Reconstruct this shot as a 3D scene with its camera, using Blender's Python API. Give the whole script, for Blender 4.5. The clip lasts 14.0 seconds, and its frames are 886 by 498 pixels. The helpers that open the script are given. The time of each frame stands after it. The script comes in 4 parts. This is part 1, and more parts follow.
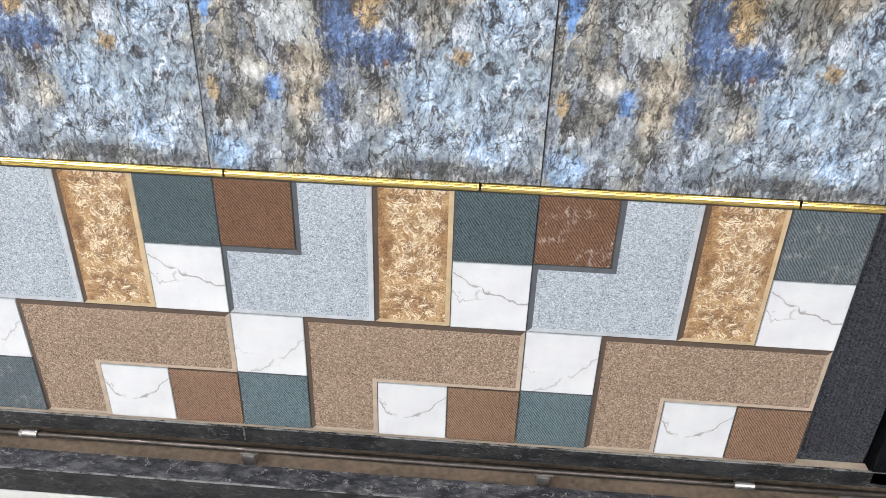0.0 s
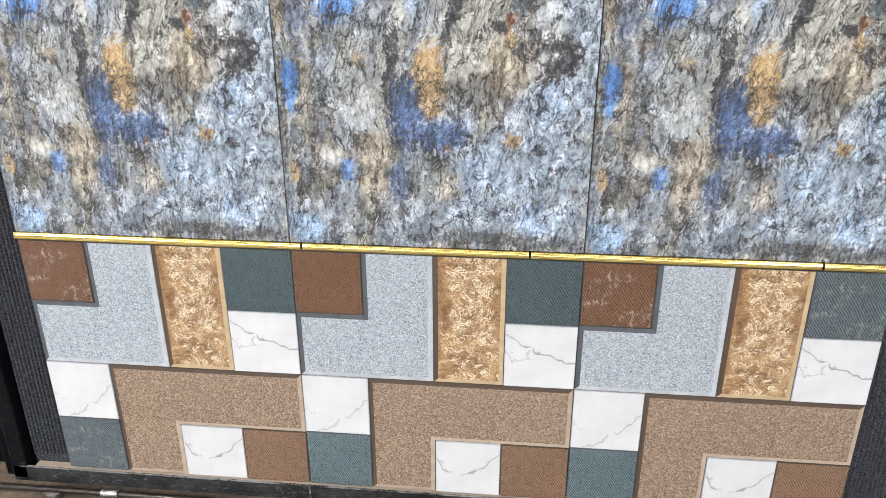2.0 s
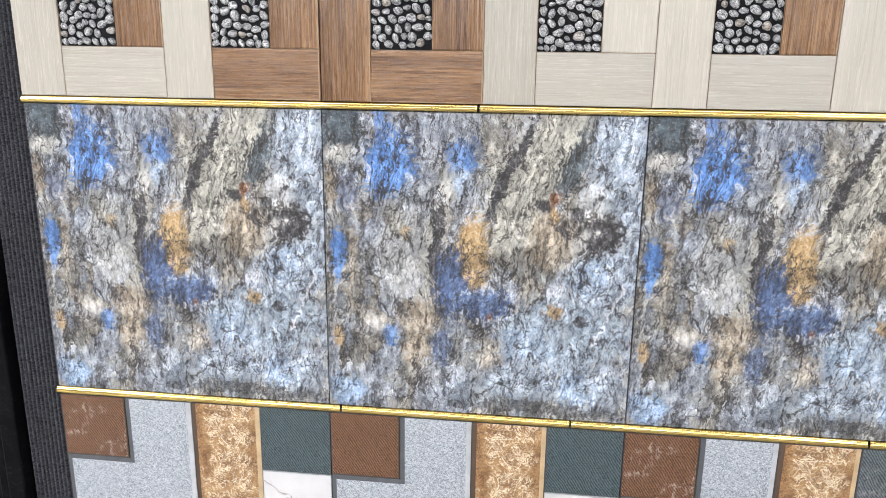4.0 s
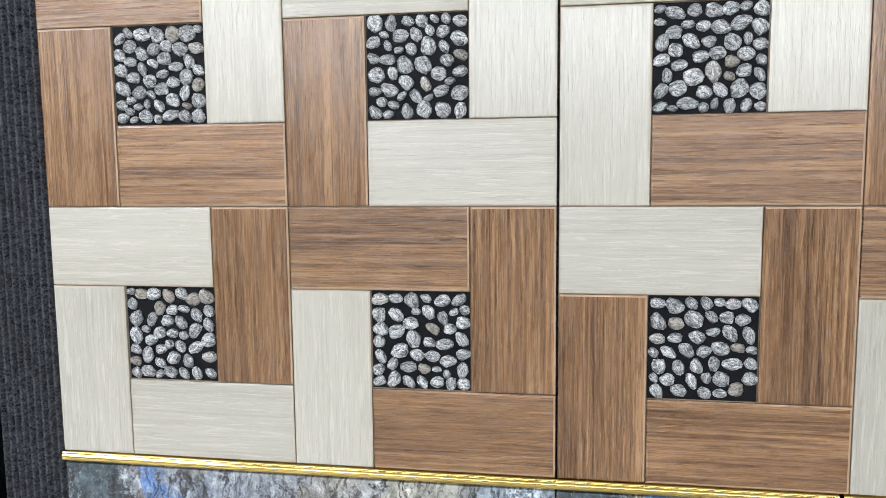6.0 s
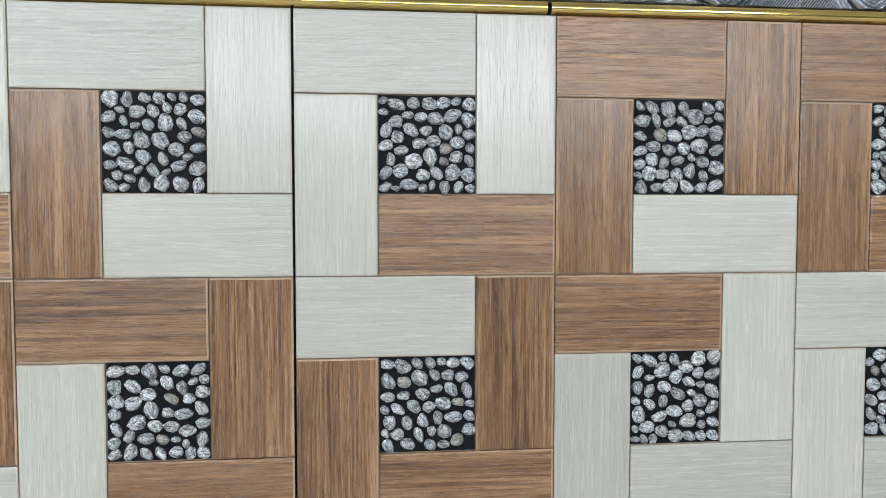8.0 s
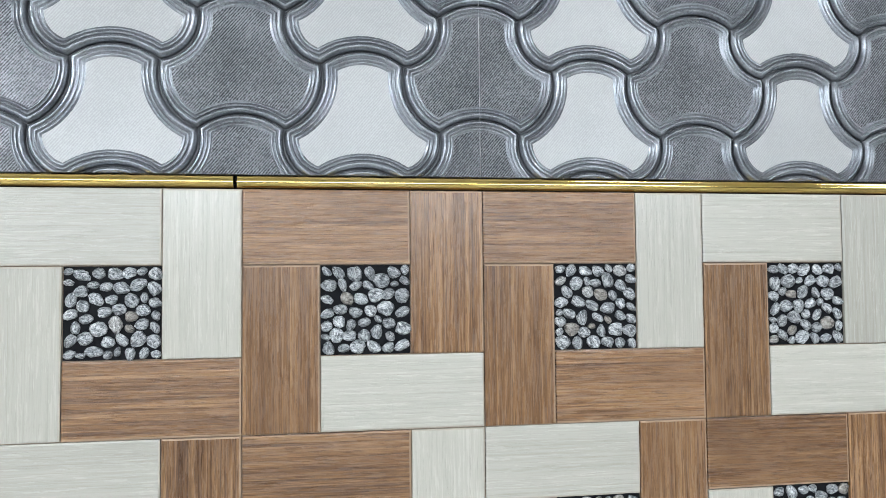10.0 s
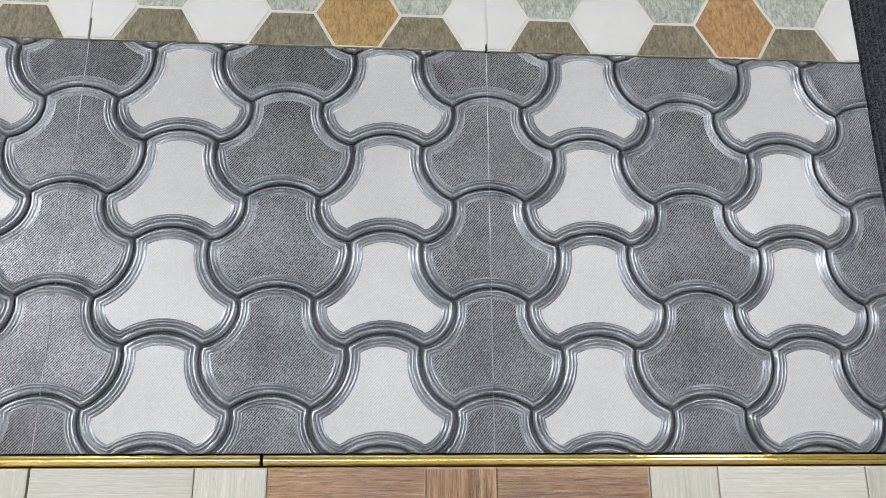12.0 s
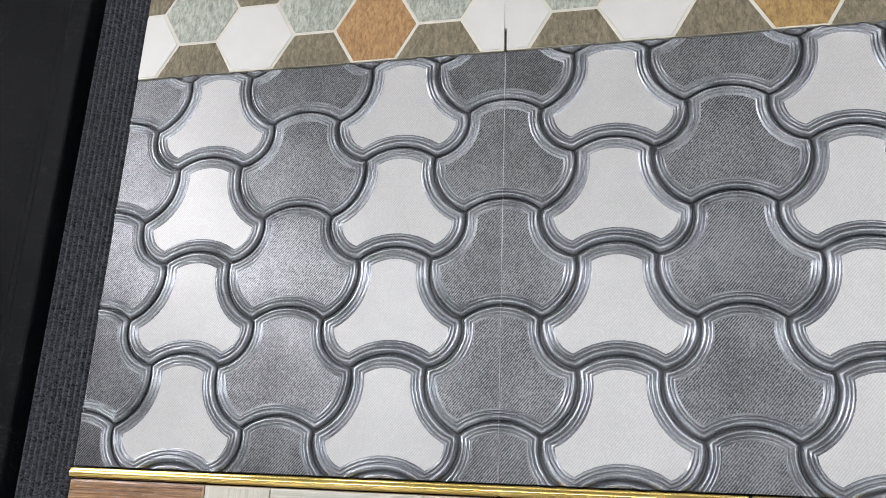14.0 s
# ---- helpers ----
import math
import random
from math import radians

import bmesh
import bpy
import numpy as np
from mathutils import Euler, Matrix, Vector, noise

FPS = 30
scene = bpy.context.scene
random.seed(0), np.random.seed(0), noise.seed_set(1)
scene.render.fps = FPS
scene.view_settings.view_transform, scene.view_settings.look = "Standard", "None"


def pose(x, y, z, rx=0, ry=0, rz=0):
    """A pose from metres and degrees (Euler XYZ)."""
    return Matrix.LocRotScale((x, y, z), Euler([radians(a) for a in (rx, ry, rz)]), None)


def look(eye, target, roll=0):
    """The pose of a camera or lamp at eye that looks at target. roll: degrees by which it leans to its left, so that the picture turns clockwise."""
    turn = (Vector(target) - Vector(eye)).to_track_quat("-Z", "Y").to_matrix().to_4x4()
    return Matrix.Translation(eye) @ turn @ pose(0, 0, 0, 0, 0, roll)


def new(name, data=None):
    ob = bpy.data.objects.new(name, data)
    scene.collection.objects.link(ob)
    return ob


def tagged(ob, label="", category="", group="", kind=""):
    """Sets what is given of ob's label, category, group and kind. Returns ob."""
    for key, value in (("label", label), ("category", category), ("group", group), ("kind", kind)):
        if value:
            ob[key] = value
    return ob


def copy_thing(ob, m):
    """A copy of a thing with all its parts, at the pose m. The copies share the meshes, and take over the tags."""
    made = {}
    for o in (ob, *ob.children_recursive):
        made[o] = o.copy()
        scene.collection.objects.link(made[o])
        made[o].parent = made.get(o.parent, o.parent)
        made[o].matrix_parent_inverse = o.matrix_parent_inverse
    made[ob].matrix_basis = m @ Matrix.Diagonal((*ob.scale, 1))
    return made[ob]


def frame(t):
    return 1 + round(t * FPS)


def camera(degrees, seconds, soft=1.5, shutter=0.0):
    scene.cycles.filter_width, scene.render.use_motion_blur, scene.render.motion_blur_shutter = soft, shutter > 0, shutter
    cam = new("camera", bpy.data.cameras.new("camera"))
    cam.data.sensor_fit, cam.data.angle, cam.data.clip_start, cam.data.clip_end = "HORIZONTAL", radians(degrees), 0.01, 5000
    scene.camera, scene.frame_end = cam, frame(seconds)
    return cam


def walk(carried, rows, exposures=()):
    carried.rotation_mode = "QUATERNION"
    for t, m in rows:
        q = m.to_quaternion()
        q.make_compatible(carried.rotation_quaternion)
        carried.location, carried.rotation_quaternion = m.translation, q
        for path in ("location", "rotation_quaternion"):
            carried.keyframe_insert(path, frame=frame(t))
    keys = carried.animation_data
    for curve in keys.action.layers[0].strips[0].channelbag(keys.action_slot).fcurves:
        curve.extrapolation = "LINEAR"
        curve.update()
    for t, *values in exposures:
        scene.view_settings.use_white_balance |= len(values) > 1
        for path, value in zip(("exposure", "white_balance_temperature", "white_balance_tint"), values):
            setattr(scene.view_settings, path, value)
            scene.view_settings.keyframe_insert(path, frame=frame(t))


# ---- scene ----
cam = camera(60.0, 14.0, soft=0.8)
PATH = [
    (0, (0.733, -0.836, 1.075), (0.636, 0.896, 0.08), 1.8),
    (0.5, (0.715, -0.858, 1.075), (0.602, 0.924, 0.174), 1.6),
    (1, (0.693, -0.866, 1.075), (0.554, 0.956, 0.263), 1.2),
    (1.5, (0.674, -0.892, 1.083), (0.453, 0.926, 0.279), -0.0),
    (2, (0.709, -0.947, 1.093), (0.521, 0.883, 0.309), -0.1),
    (2.5, (0.773, -1.034, 1.122), (0.583, 0.843, 0.459), -0.2),
    (2.7, (0.77, -1.05, 1.152), (0.562, 0.853, 0.573), 0.1),
    (4.8, (0.592, -0.727, 1.183), (0.335, 1.192, 0.683), 1.2),
    (5, (0.574, -0.656, 1.215), (0.251, 1.255, 0.723), 1.0),
    (5.5, (0.489, -0.569, 1.3), (0.086, 1.349, 0.899), -0.3),
    (6, (0.411, -0.55, 1.33), (0.078, 1.41, 1.112), -0.6),
    (6.5, (0.386, -0.57, 1.343), (0.18, 1.418, 1.262), -0.8),
    (7, (0.381, -0.59, 1.347), (0.286, 1.407, 1.285), -0.8),
    (7.5, (0.398, -0.584, 1.344), (0.493, 1.412, 1.26), -0.6),
    (8, (0.449, -0.586, 1.349), (0.667, 1.399, 1.252), -0.0),
    (8.5, (0.526, -0.601, 1.35), (0.794, 1.379, 1.286), 0.1),
    (8.7, (0.543, -0.604, 1.36), (0.865, 1.369, 1.295), 0.1),
    (10.8, (0.706, -0.671, 1.448), (0.961, 1.292, 1.734), -1.6),
    (11, (0.703, -0.677, 1.456), (0.917, 1.282, 1.796), -1.3),
    (11.5, (0.696, -0.697, 1.483), (0.833, 1.249, 1.925), -0.6),
    (12, (0.709, -0.702, 1.498), (0.833, 1.216, 2.05), -0.2),
    (12.5, (0.702, -0.703, 1.504), (0.789, 1.223, 2.036), 0.1),
    (13, (0.63, -0.67, 1.513), (0.504, 1.266, 2.002), 0.9),
    (13.5, (0.536, -0.652, 1.515), (0.197, 1.254, 2.017), 1.8),
    (14, (0.496, -0.655, 1.518), (0.067, 1.216, 2.079), 2.3),
]
EXPOSURES = [
    (0.0, 0.2, 6500, 13), (2.7, 0.2, 6660, 14), (5.0, 0.25, 6650, 17), (5.5, 0.22, 6550, 15), (6.2, 0.10, 6220, 10),
    (7.5, -0.05, 6020, 8), (8.7, -0.07, 6030, 8), (11.0, 0.14, 6080, 8), (11.5, 0.03, 6350, 11), (12.0, 0.05, 6400, 12),
    (14.0, 0.03, 6480, 14),
]
walk(cam, [(t, look(eye, target, roll)) for t, eye, target, roll in PATH], EXPOSURES)

# ---- world and light ----
world = bpy.data.worlds.new("world")
scene.world = world
world.use_nodes = True
wn = world.node_tree
sky = wn.nodes.new("ShaderNodeTexSky")
sky.sky_type, sky.sun_disc = "NISHITA", False
sky.sun_elevation, sky.sun_rotation = radians(50), radians(160)
wn.nodes["Background"].inputs["Strength"].default_value = 0.1
wn.links.new(sky.outputs[0], wn.nodes["Background"].inputs["Color"])

PANEL_GLOW = 50.0
DAY_WATTS = 165.0

# ---- places, in metres ----
T = 0.4                       # side of a tile
Z1, Z2, Z3, Z4, Z5 = 0.276, 0.689, 1.100, 1.512, 1.913   # feet of the five rows of tiles


# ---- node helper ----
class Mat:
    def __init__(self, name, rough=0.5, metal=0.0, spec=0.5):
        self.mat = bpy.data.materials.new(name)
        self.mat.use_nodes = True
        self.nt = self.mat.node_tree
        self.bsdf = self.nt.nodes["Principled BSDF"]
        self.put("Roughness", rough)
        self.put("Metallic", metal)
        self.put("Specular IOR Level", spec)
        self.here = self.nt.nodes.new("ShaderNodeTexCoord").outputs["Object"]

    def put(self, key, value):
        self.feed(self.bsdf.inputs[key], value)

    def feed(self, socket, value):
        if isinstance(value, bpy.types.NodeSocket):
            self.nt.links.new(value, socket)
        elif isinstance(value, tuple) and len(value) == 3 and socket.type == "RGBA":
            socket.default_value = (*value, 1)
        else:
            socket.default_value = value

    def math(self, op, a, b=0.0, c=0.0):
        n = self.nt.nodes.new("ShaderNodeMath")
        n.operation = op
        for i, v in enumerate((a, b, c)):
            self.feed(n.inputs[i], v)
        return n.outputs[0]

    def vec(self, op, a, b=(0, 0, 0)):
        n = self.nt.nodes.new("ShaderNodeVectorMath")
        n.operation = op
        self.feed(n.inputs[0], a)
        if op == "SCALE":
            self.feed(n.inputs["Scale"], b)
        else:
            self.feed(n.inputs[1], b)
        return n.outputs["Value"] if op == "LENGTH" else n.outputs["Vector"]

    def stretch(self, v, x, y, z):
        return self.vec("MULTIPLY", v, (x, y, z))

    def noise(self, v, scale, detail=4.0, rough=0.55, warp=0.0, colour=False):
        n = self.nt.nodes.new("ShaderNodeTexNoise")
        self.feed(n.inputs["Vector"], v)
        n.inputs["Scale"].default_value = scale
        n.inputs["Detail"].default_value = detail
        n.inputs["Roughness"].default_value = rough
        n.inputs["Distortion"].default_value = warp
        return n.outputs["Color" if colour else "Fac"]

    def cells(self, v, scale, feature="F1", out="Distance"):
        n = self.nt.nodes.new("ShaderNodeTexVoronoi")
        n.feature = feature
        self.feed(n.inputs["Vector"], v)
        n.inputs["Scale"].default_value = scale
        return n.outputs[out]

    def span(self, v, a, b, lo=0.0, hi=1.0, smooth=True):
        n = self.nt.nodes.new("ShaderNodeMapRange")
        n.interpolation_type = "SMOOTHSTEP" if smooth else "LINEAR"
        self.feed(n.inputs["Value"], v)
        for key, value in (("From Min", a), ("From Max", b), ("To Min", lo), ("To Max", hi)):
            self.feed(n.inputs[key], value)
        return n.outputs[0]

    def ramp(self, v, *stops):
        n = self.nt.nodes.new("ShaderNodeValToRGB")
        self.feed(n.inputs[0], v)
        e = n.color_ramp.elements
        while len(e) < len(stops):
            e.new(0.5)
        for k, (p, c) in zip(e, stops):
            k.position, k.color = p, (*c, 1)
        return n.outputs[0]

    def mix(self, f, a, b, kind="MIX"):
        n = self.nt.nodes.new("ShaderNodeMix")
        n.data_type, n.blend_type = "RGBA", kind
        self.feed(n.inputs[0], f)
        self.feed(n.inputs[6], a)
        self.feed(n.inputs[7], b)
        return n.outputs[2]

    def part_of(self, v):
        n = self.nt.nodes.new("ShaderNodeSeparateXYZ")
        self.feed(n.inputs[0], v)
        return n.outputs[0], n.outputs[1], n.outputs[2]

    def chance(self):
        return self.nt.nodes.new("ShaderNodeObjectInfo").outputs["Random"]

    def shift(self, v, far=10.0):
        n = self.nt.nodes.new("ShaderNodeCombineXYZ")
        r = self.math("MULTIPLY", self.chance(), far)
        for i in range(3):
            self.feed(n.inputs[i], self.math("MULTIPLY", r, 1.0 + 0.7 * i))
        return self.vec("ADD", v, n.outputs[0])

    def bump(self, height, metres=0.001, strength=1.0):
        n = self.nt.nodes.new("ShaderNodeBump")
        n.inputs["Strength"].default_value = strength
        n.inputs["Distance"].default_value = metres
        self.feed(n.inputs["Height"], height)
        self.put("Normal", n.outputs[0])

    def colour(self, c):
        self.put("Base Color", c)


# ---- materials ----
def plain(name, c, rough=0.6, metal=0.0, grain=60.0, amount=0.25, relief=0.0003, spec=0.5):
    m = Mat(name, rough, metal, spec)
    n = m.noise(m.here, grain, 6)
    low = m.noise(m.here, grain / 14, 3)
    f = m.math("ADD", m.math("MULTIPLY", n, 0.6), m.math("MULTIPLY", low, 0.4))
    a = tuple(x * (1 - amount) for x in c)
    b = tuple(min(1, x * (1 + amount)) for x in c)
    m.colour(m.ramp(f, (0.3, a), (0.7, b)))
    m.bump(n, relief)
    return m.mat


def wood(name, dark, mid, light, rough, pore, streak):
    m = Mat(name, rough, spec=0.65)
    v = m.shift(m.here)
    r = m.chance()
    broad = m.span(m.noise(m.stretch(v, 2.0, 10, 34), 1.0, 5, 0.62, 0.7), 0.34, 0.66, 0, 1, False)
    rings = m.span(m.noise(m.stretch(v, 3.6, 30, 430), 1.0, 4, 0.62, 0.25), 0.34, 0.66, 0, 1, False)
    patch = m.span(m.noise(m.stretch(v, 5, 20, 30), 1.0, 3), 0.38, 0.6, 0.3, 1.0)
    rings = m.math("ADD", m.math("MULTIPLY", m.math("SUBTRACT", rings, 0.5), patch), 0.5)
    fine = m.span(m.noise(m.stretch(v, 34, 200, 1250), 1.0, 4, 0.8), 0.36, 0.64, 0, 1, False)
    f = m.math("ADD", m.math("MULTIPLY", broad, 0.22), m.math("MULTIPLY", rings, 0.44))
    f = m.math("ADD", f, m.math("MULTIPLY", fine, 0.32))
    base = m.ramp(f, (0.22, dark), (0.5, mid), (0.80, light))
    # long pale streaks, strong on some planks and missing on others
    tan = m.span(m.noise(m.stretch(v, 1.6, 20, 150), 1.0, 4, 0.6, 0.5), 0.56, 0.66)
    tan = m.math("MULTIPLY", tan, m.span(m.math("FRACT", m.math("MULTIPLY", r, 5.3)), 0.15, 0.9, 0.1, 1.0))
    base = m.mix(m.math("MULTIPLY", tan, streak), base, tuple(min(1.0, x * 1.12) for x in light))
    dash = m.span(m.noise(m.stretch(v, 45, 200, 1100), 1.0, 3, 0.65), 0.43, 0.35)
    base = m.mix(m.math("MULTIPLY", dash, pore), base, dark)
    worn = m.math("MULTIPLY", m.span(m.noise(v, 260, 4, 0.85), 0.66, 0.72), m.span(m.noise(v, 30, 3), 0.52, 0.62))
    base = m.mix(m.math("MULTIPLY", worn, 0.6), base, (0.62, 0.55, 0.46))
    tone = m.span(r, 0, 1, 0.86, 1.08, False)
    m.colour(m.vec("SCALE", base, tone))
    relief = m.noise(m.stretch(v, 22, 200, 400), 1.0, 5, 0.72, 0.6)
    m.bump(m.math("SUBTRACT", relief, m.math("MULTIPLY", dash, 0.25)), 0.0003, 1.0)
    m.put("Roughness", m.span(relief, 0.35, 0.65, rough + 0.08, rough - 0.06))
    return m.mat


BROWN_WOOD = wood("brown_wood_print", (0.07, 0.030, 0.011), (0.218, 0.115, 0.051), (0.40, 0.235, 0.115), 0.26, 0.7, 0.6)
CREAM_WOOD = wood("cream_wood_print", (0.412, 0.394, 0.333), (0.477, 0.460, 0.397), (0.505, 0.488, 0.426), 0.22, 0.25, 0.25)
# bevel highlight painted into the chamfers on two sides of brown planks
BROWN_EDGE_LIGHT = plain("brown_plank_edge_highlight", (0.36, 0.245, 0.155), 0.45)
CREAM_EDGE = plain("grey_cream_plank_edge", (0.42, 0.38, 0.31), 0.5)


def speckle(name, colours, scale=700.0, rough=0.55):
    m = Mat(name, rough)
    n = m.span(m.noise(m.here, scale, 3, 0.75), 0.33, 0.67, 0, 1, False)
    clump = m.span(m.noise(m.here, scale * 0.32, 3, 0.7), 0.32, 0.68, 0, 1, False)
    x, y, z = m.part_of(m.cells(m.here, scale * 1.15, "F1", "Color"))
    low = m.noise(m.here, 14, 3)
    f = m.math("ADD", m.math("MULTIPLY", n, 0.42), m.math("MULTIPLY", x, 0.30))
    f = m.math("ADD", f, m.math("ADD", m.math("MULTIPLY", clump, 0.18), m.math("MULTIPLY", low, 0.1)))
    m.colour(m.ramp(f, *colours))
    m.bump(f, 0.0003, 0.8)
    return m.mat


GREY_GRANITE = speckle("grey_granite_print", ((0.2, (0.085, 0.105, 0.12)), (0.42, (0.27, 0.312, 0.348)), (0.6, (0.42, 0.463, 0.50)), (0.85, (0.66, 0.69, 0.715))))
TAN_GRANITE = speckle("tan_granite_print", ((0.2, (0.055, 0.032, 0.02)), (0.42, (0.19, 0.128, 0.086)), (0.6, (0.325, 0.234, 0.165)), (0.85, (0.60, 0.49, 0.37))))


def leather(name, dark, light, scuffs=0.0):
    m = Mat(name, 0.5)
    x, y, z = m.part_of(m.here)
    warp = m.noise(m.here, 26, 3)
    fine = m.noise(m.here, 500, 3)
    turn = m.math("ADD", m.math("MULTIPLY", x, 1.3), m.math("MULTIPLY", z, 0.9))
    wave = m.math("SINE", m.math("ADD", m.math("MULTIPLY", turn, 1250.0), m.math("MULTIPLY", warp, 15.0)))
    broken = m.span(m.noise(m.here, 170, 3, 0.7), 0.34, 0.54, 0.4, 1.0)
    f = m.math("ADD", m.math("MULTIPLY", m.span(wave, -1, 1, 0.0, 0.62), broken), m.math("MULTIPLY", m.span(fine, 0.3, 0.7, 0, 1, False), 0.5))
    c = m.ramp(f, (0.18, dark), (0.8, light))
    if scuffs:
        mark = m.noise(m.stretch(m.here, 1.6, 1, 1), 75, 6, 0.85, 0.4)
        wide = m.noise(m.here, 17, 2)
        mark = m.math("MULTIPLY", m.span(mark, 0.53, 0.6), m.span(wide, 0.46, 0.56))
        c = m.mix(m.math("MULTIPLY", mark, scuffs), c, (0.62, 0.55, 0.5))
    m.colour(c)
    m.bump(f, 0.0011, 1.0)
    return m.mat


BROWN_LEATHER = leather("brown_leather_print", (0.065, 0.026, 0.012), (0.235, 0.115, 0.062))
WORN_LEATHER = leather("scuffed_brown_leather_print", (0.065, 0.026, 0.012), (0.235, 0.115, 0.062), 0.5)
DUSTY_LEATHER = leather("dusty_brown_leather_print", (0.10, 0.05, 0.028), (0.34, 0.205, 0.135), 0.0)
# a paler teal for the squares in the tile's lower half
PALE_TEAL = leather("pale_teal_leather_print", (0.03, 0.055, 0.063), (0.18, 0.245, 0.265))
TEAL_LEATHER = leather("teal_leather_print", (0.016, 0.03, 0.035), (0.10, 0.145, 0.16))
WORN_TEAL = leather("scuffed_teal_leather_print", (0.03, 0.045, 0.052), (0.15, 0.185, 0.20), 0.3)


def marble(name, ax, az, slope, bow, ink=0.9):
    """White marble with one wandering grey vein across the square."""
    m = Mat(name, 0.22)
    x, y, z = m.part_of(m.here)
    w = m.noise(m.here, 24, 4, 0.5)
    line = m.math("SUBTRACT", m.math("SUBTRACT", z, az), m.math("MULTIPLY", m.math("SUBTRACT", x, ax), slope))
    bend = m.math("MULTIPLY", m.math("POWER", m.math("ABSOLUTE", m.math("SUBTRACT", x, ax)), 2.0), bow)
    line = m.math("ADD", m.math("SUBTRACT", line, bend), m.math("MULTIPLY", m.math("SUBTRACT", w, 0.5), 0.045))
    vein = m.span(m.math("ABSOLUTE", line), 0.0004, 0.0022, 1.0, 0.0)
    fork = m.math("ADD", m.math("ADD", line, m.math("MULTIPLY", m.math("SUBTRACT", x, ax), slope * 1.6)), m.math("MULTIPLY", m.math("SUBTRACT", m.noise(m.here, 55, 5, 0.6), 0.5), 0.05))
    fork = m.math("MULTIPLY", m.span(m.math("ABSOLUTE", fork), 0.0003, 0.0020, 0.75, 0.0), m.span(x, ax - 0.03, ax + 0.01, 1.0, 0.0))
    smoke = m.math("MULTIPLY", m.span(m.math("ABSOLUTE", line), 0.0, 0.009, 0.22, 0.0), m.span(m.noise(m.here, 30, 3), 0.45, 0.6))
    vein = m.math("MAXIMUM", vein, m.math("MAXIMUM", fork, smoke))
    faint = m.span(m.math("ABSOLUTE", m.math("SUBTRACT", m.noise(m.here, 20, 5, 0.6, 1.0), 0.52)), 0.0, 0.02, 1.0, 0.0)
    breaks = m.span(m.noise(m.here, 45, 3), 0.34, 0.50)
    cloud = m.noise(m.here, 16, 4)
    c = m.ramp(cloud, (0.35, (0.57, 0.58, 0.59)), (0.65, (0.645, 0.65, 0.65)))
    c = m.mix(m.math("MULTIPLY", faint, 0.08), c, (0.42, 0.42, 0.44))
    c = m.mix(m.math("MULTIPLY", m.math("MULTIPLY", vein, breaks), ink), c, (0.29, 0.275, 0.265))
    m.colour(c)
    return m.mat


MARBLE_A = marble("white_marble_print", 0.05, 0.055, -0.45, 4.0)
MARBLE_B = marble("white_marble_pale_print", 0.05, 0.02, 0.7, 2.0, 0.55)
MARBLE_C = marble("white_marble_arched_print", 0.045, 0.035, 0.1, 14.0)


def ochre_marble():
    m = Mat("ochre_marble_print", 0.32)
    x, y, z = m.part_of(m.here)
    n = m.noise(m.here, 40, 7, 0.72, 0.3)
    fine = m.span(m.noise(m.here, 520, 3, 0.75), 0.34, 0.66, 0, 1, False)
    f = m.math("ADD", m.math("MULTIPLY", m.span(n, 0.32, 0.68, 0, 1, False), 0.6), m.math("MULTIPLY", fine, 0.4))
    c = m.ramp(f, (0.22, (0.14, 0.066, 0.024)), (0.5, (0.33, 0.18, 0.072)), (0.8, (0.53, 0.345, 0.165)))
    # pale veins gathered along the middle
    mid = m.span(m.math("ABSOLUTE", m.math("SUBTRACT", x, 0.055)), 0.01, 0.05, 0.12, -0.06)
    patch = m.span(m.math("ADD", m.noise(m.here, 36, 5, 0.65), mid), 0.44, 0.58)
    for scale, share in ((40, 0.95), (85, 0.8)):
        ridge = m.math("ABSOLUTE", m.math("SUBTRACT", m.noise(m.here, scale, 6, 0.62, 1.1), 0.5))
        vein = m.math("MULTIPLY", m.span(ridge, 0.003, 0.024, 1.0, 0.0), patch)
        c = m.mix(m.math("MULTIPLY", vein, share), c, (0.86, 0.77, 0.58))
    m.colour(c)
    m.bump(fine, 0.0005)
    return m.mat


OCHRE_MARBLE = ochre_marble()
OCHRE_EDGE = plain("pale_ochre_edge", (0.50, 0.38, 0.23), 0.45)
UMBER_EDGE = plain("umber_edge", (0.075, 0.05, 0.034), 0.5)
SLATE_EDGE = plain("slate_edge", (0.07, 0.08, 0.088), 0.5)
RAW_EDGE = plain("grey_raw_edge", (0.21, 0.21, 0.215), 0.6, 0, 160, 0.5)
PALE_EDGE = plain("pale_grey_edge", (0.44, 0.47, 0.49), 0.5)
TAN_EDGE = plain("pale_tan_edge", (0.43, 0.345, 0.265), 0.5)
GROUT = plain("dark_ceramic_joint", (0.055, 0.055, 0.055), 0.7)
WOOD_GROUT = plain("fawn_ceramic_joint", (0.30, 0.22, 0.15), 0.6)


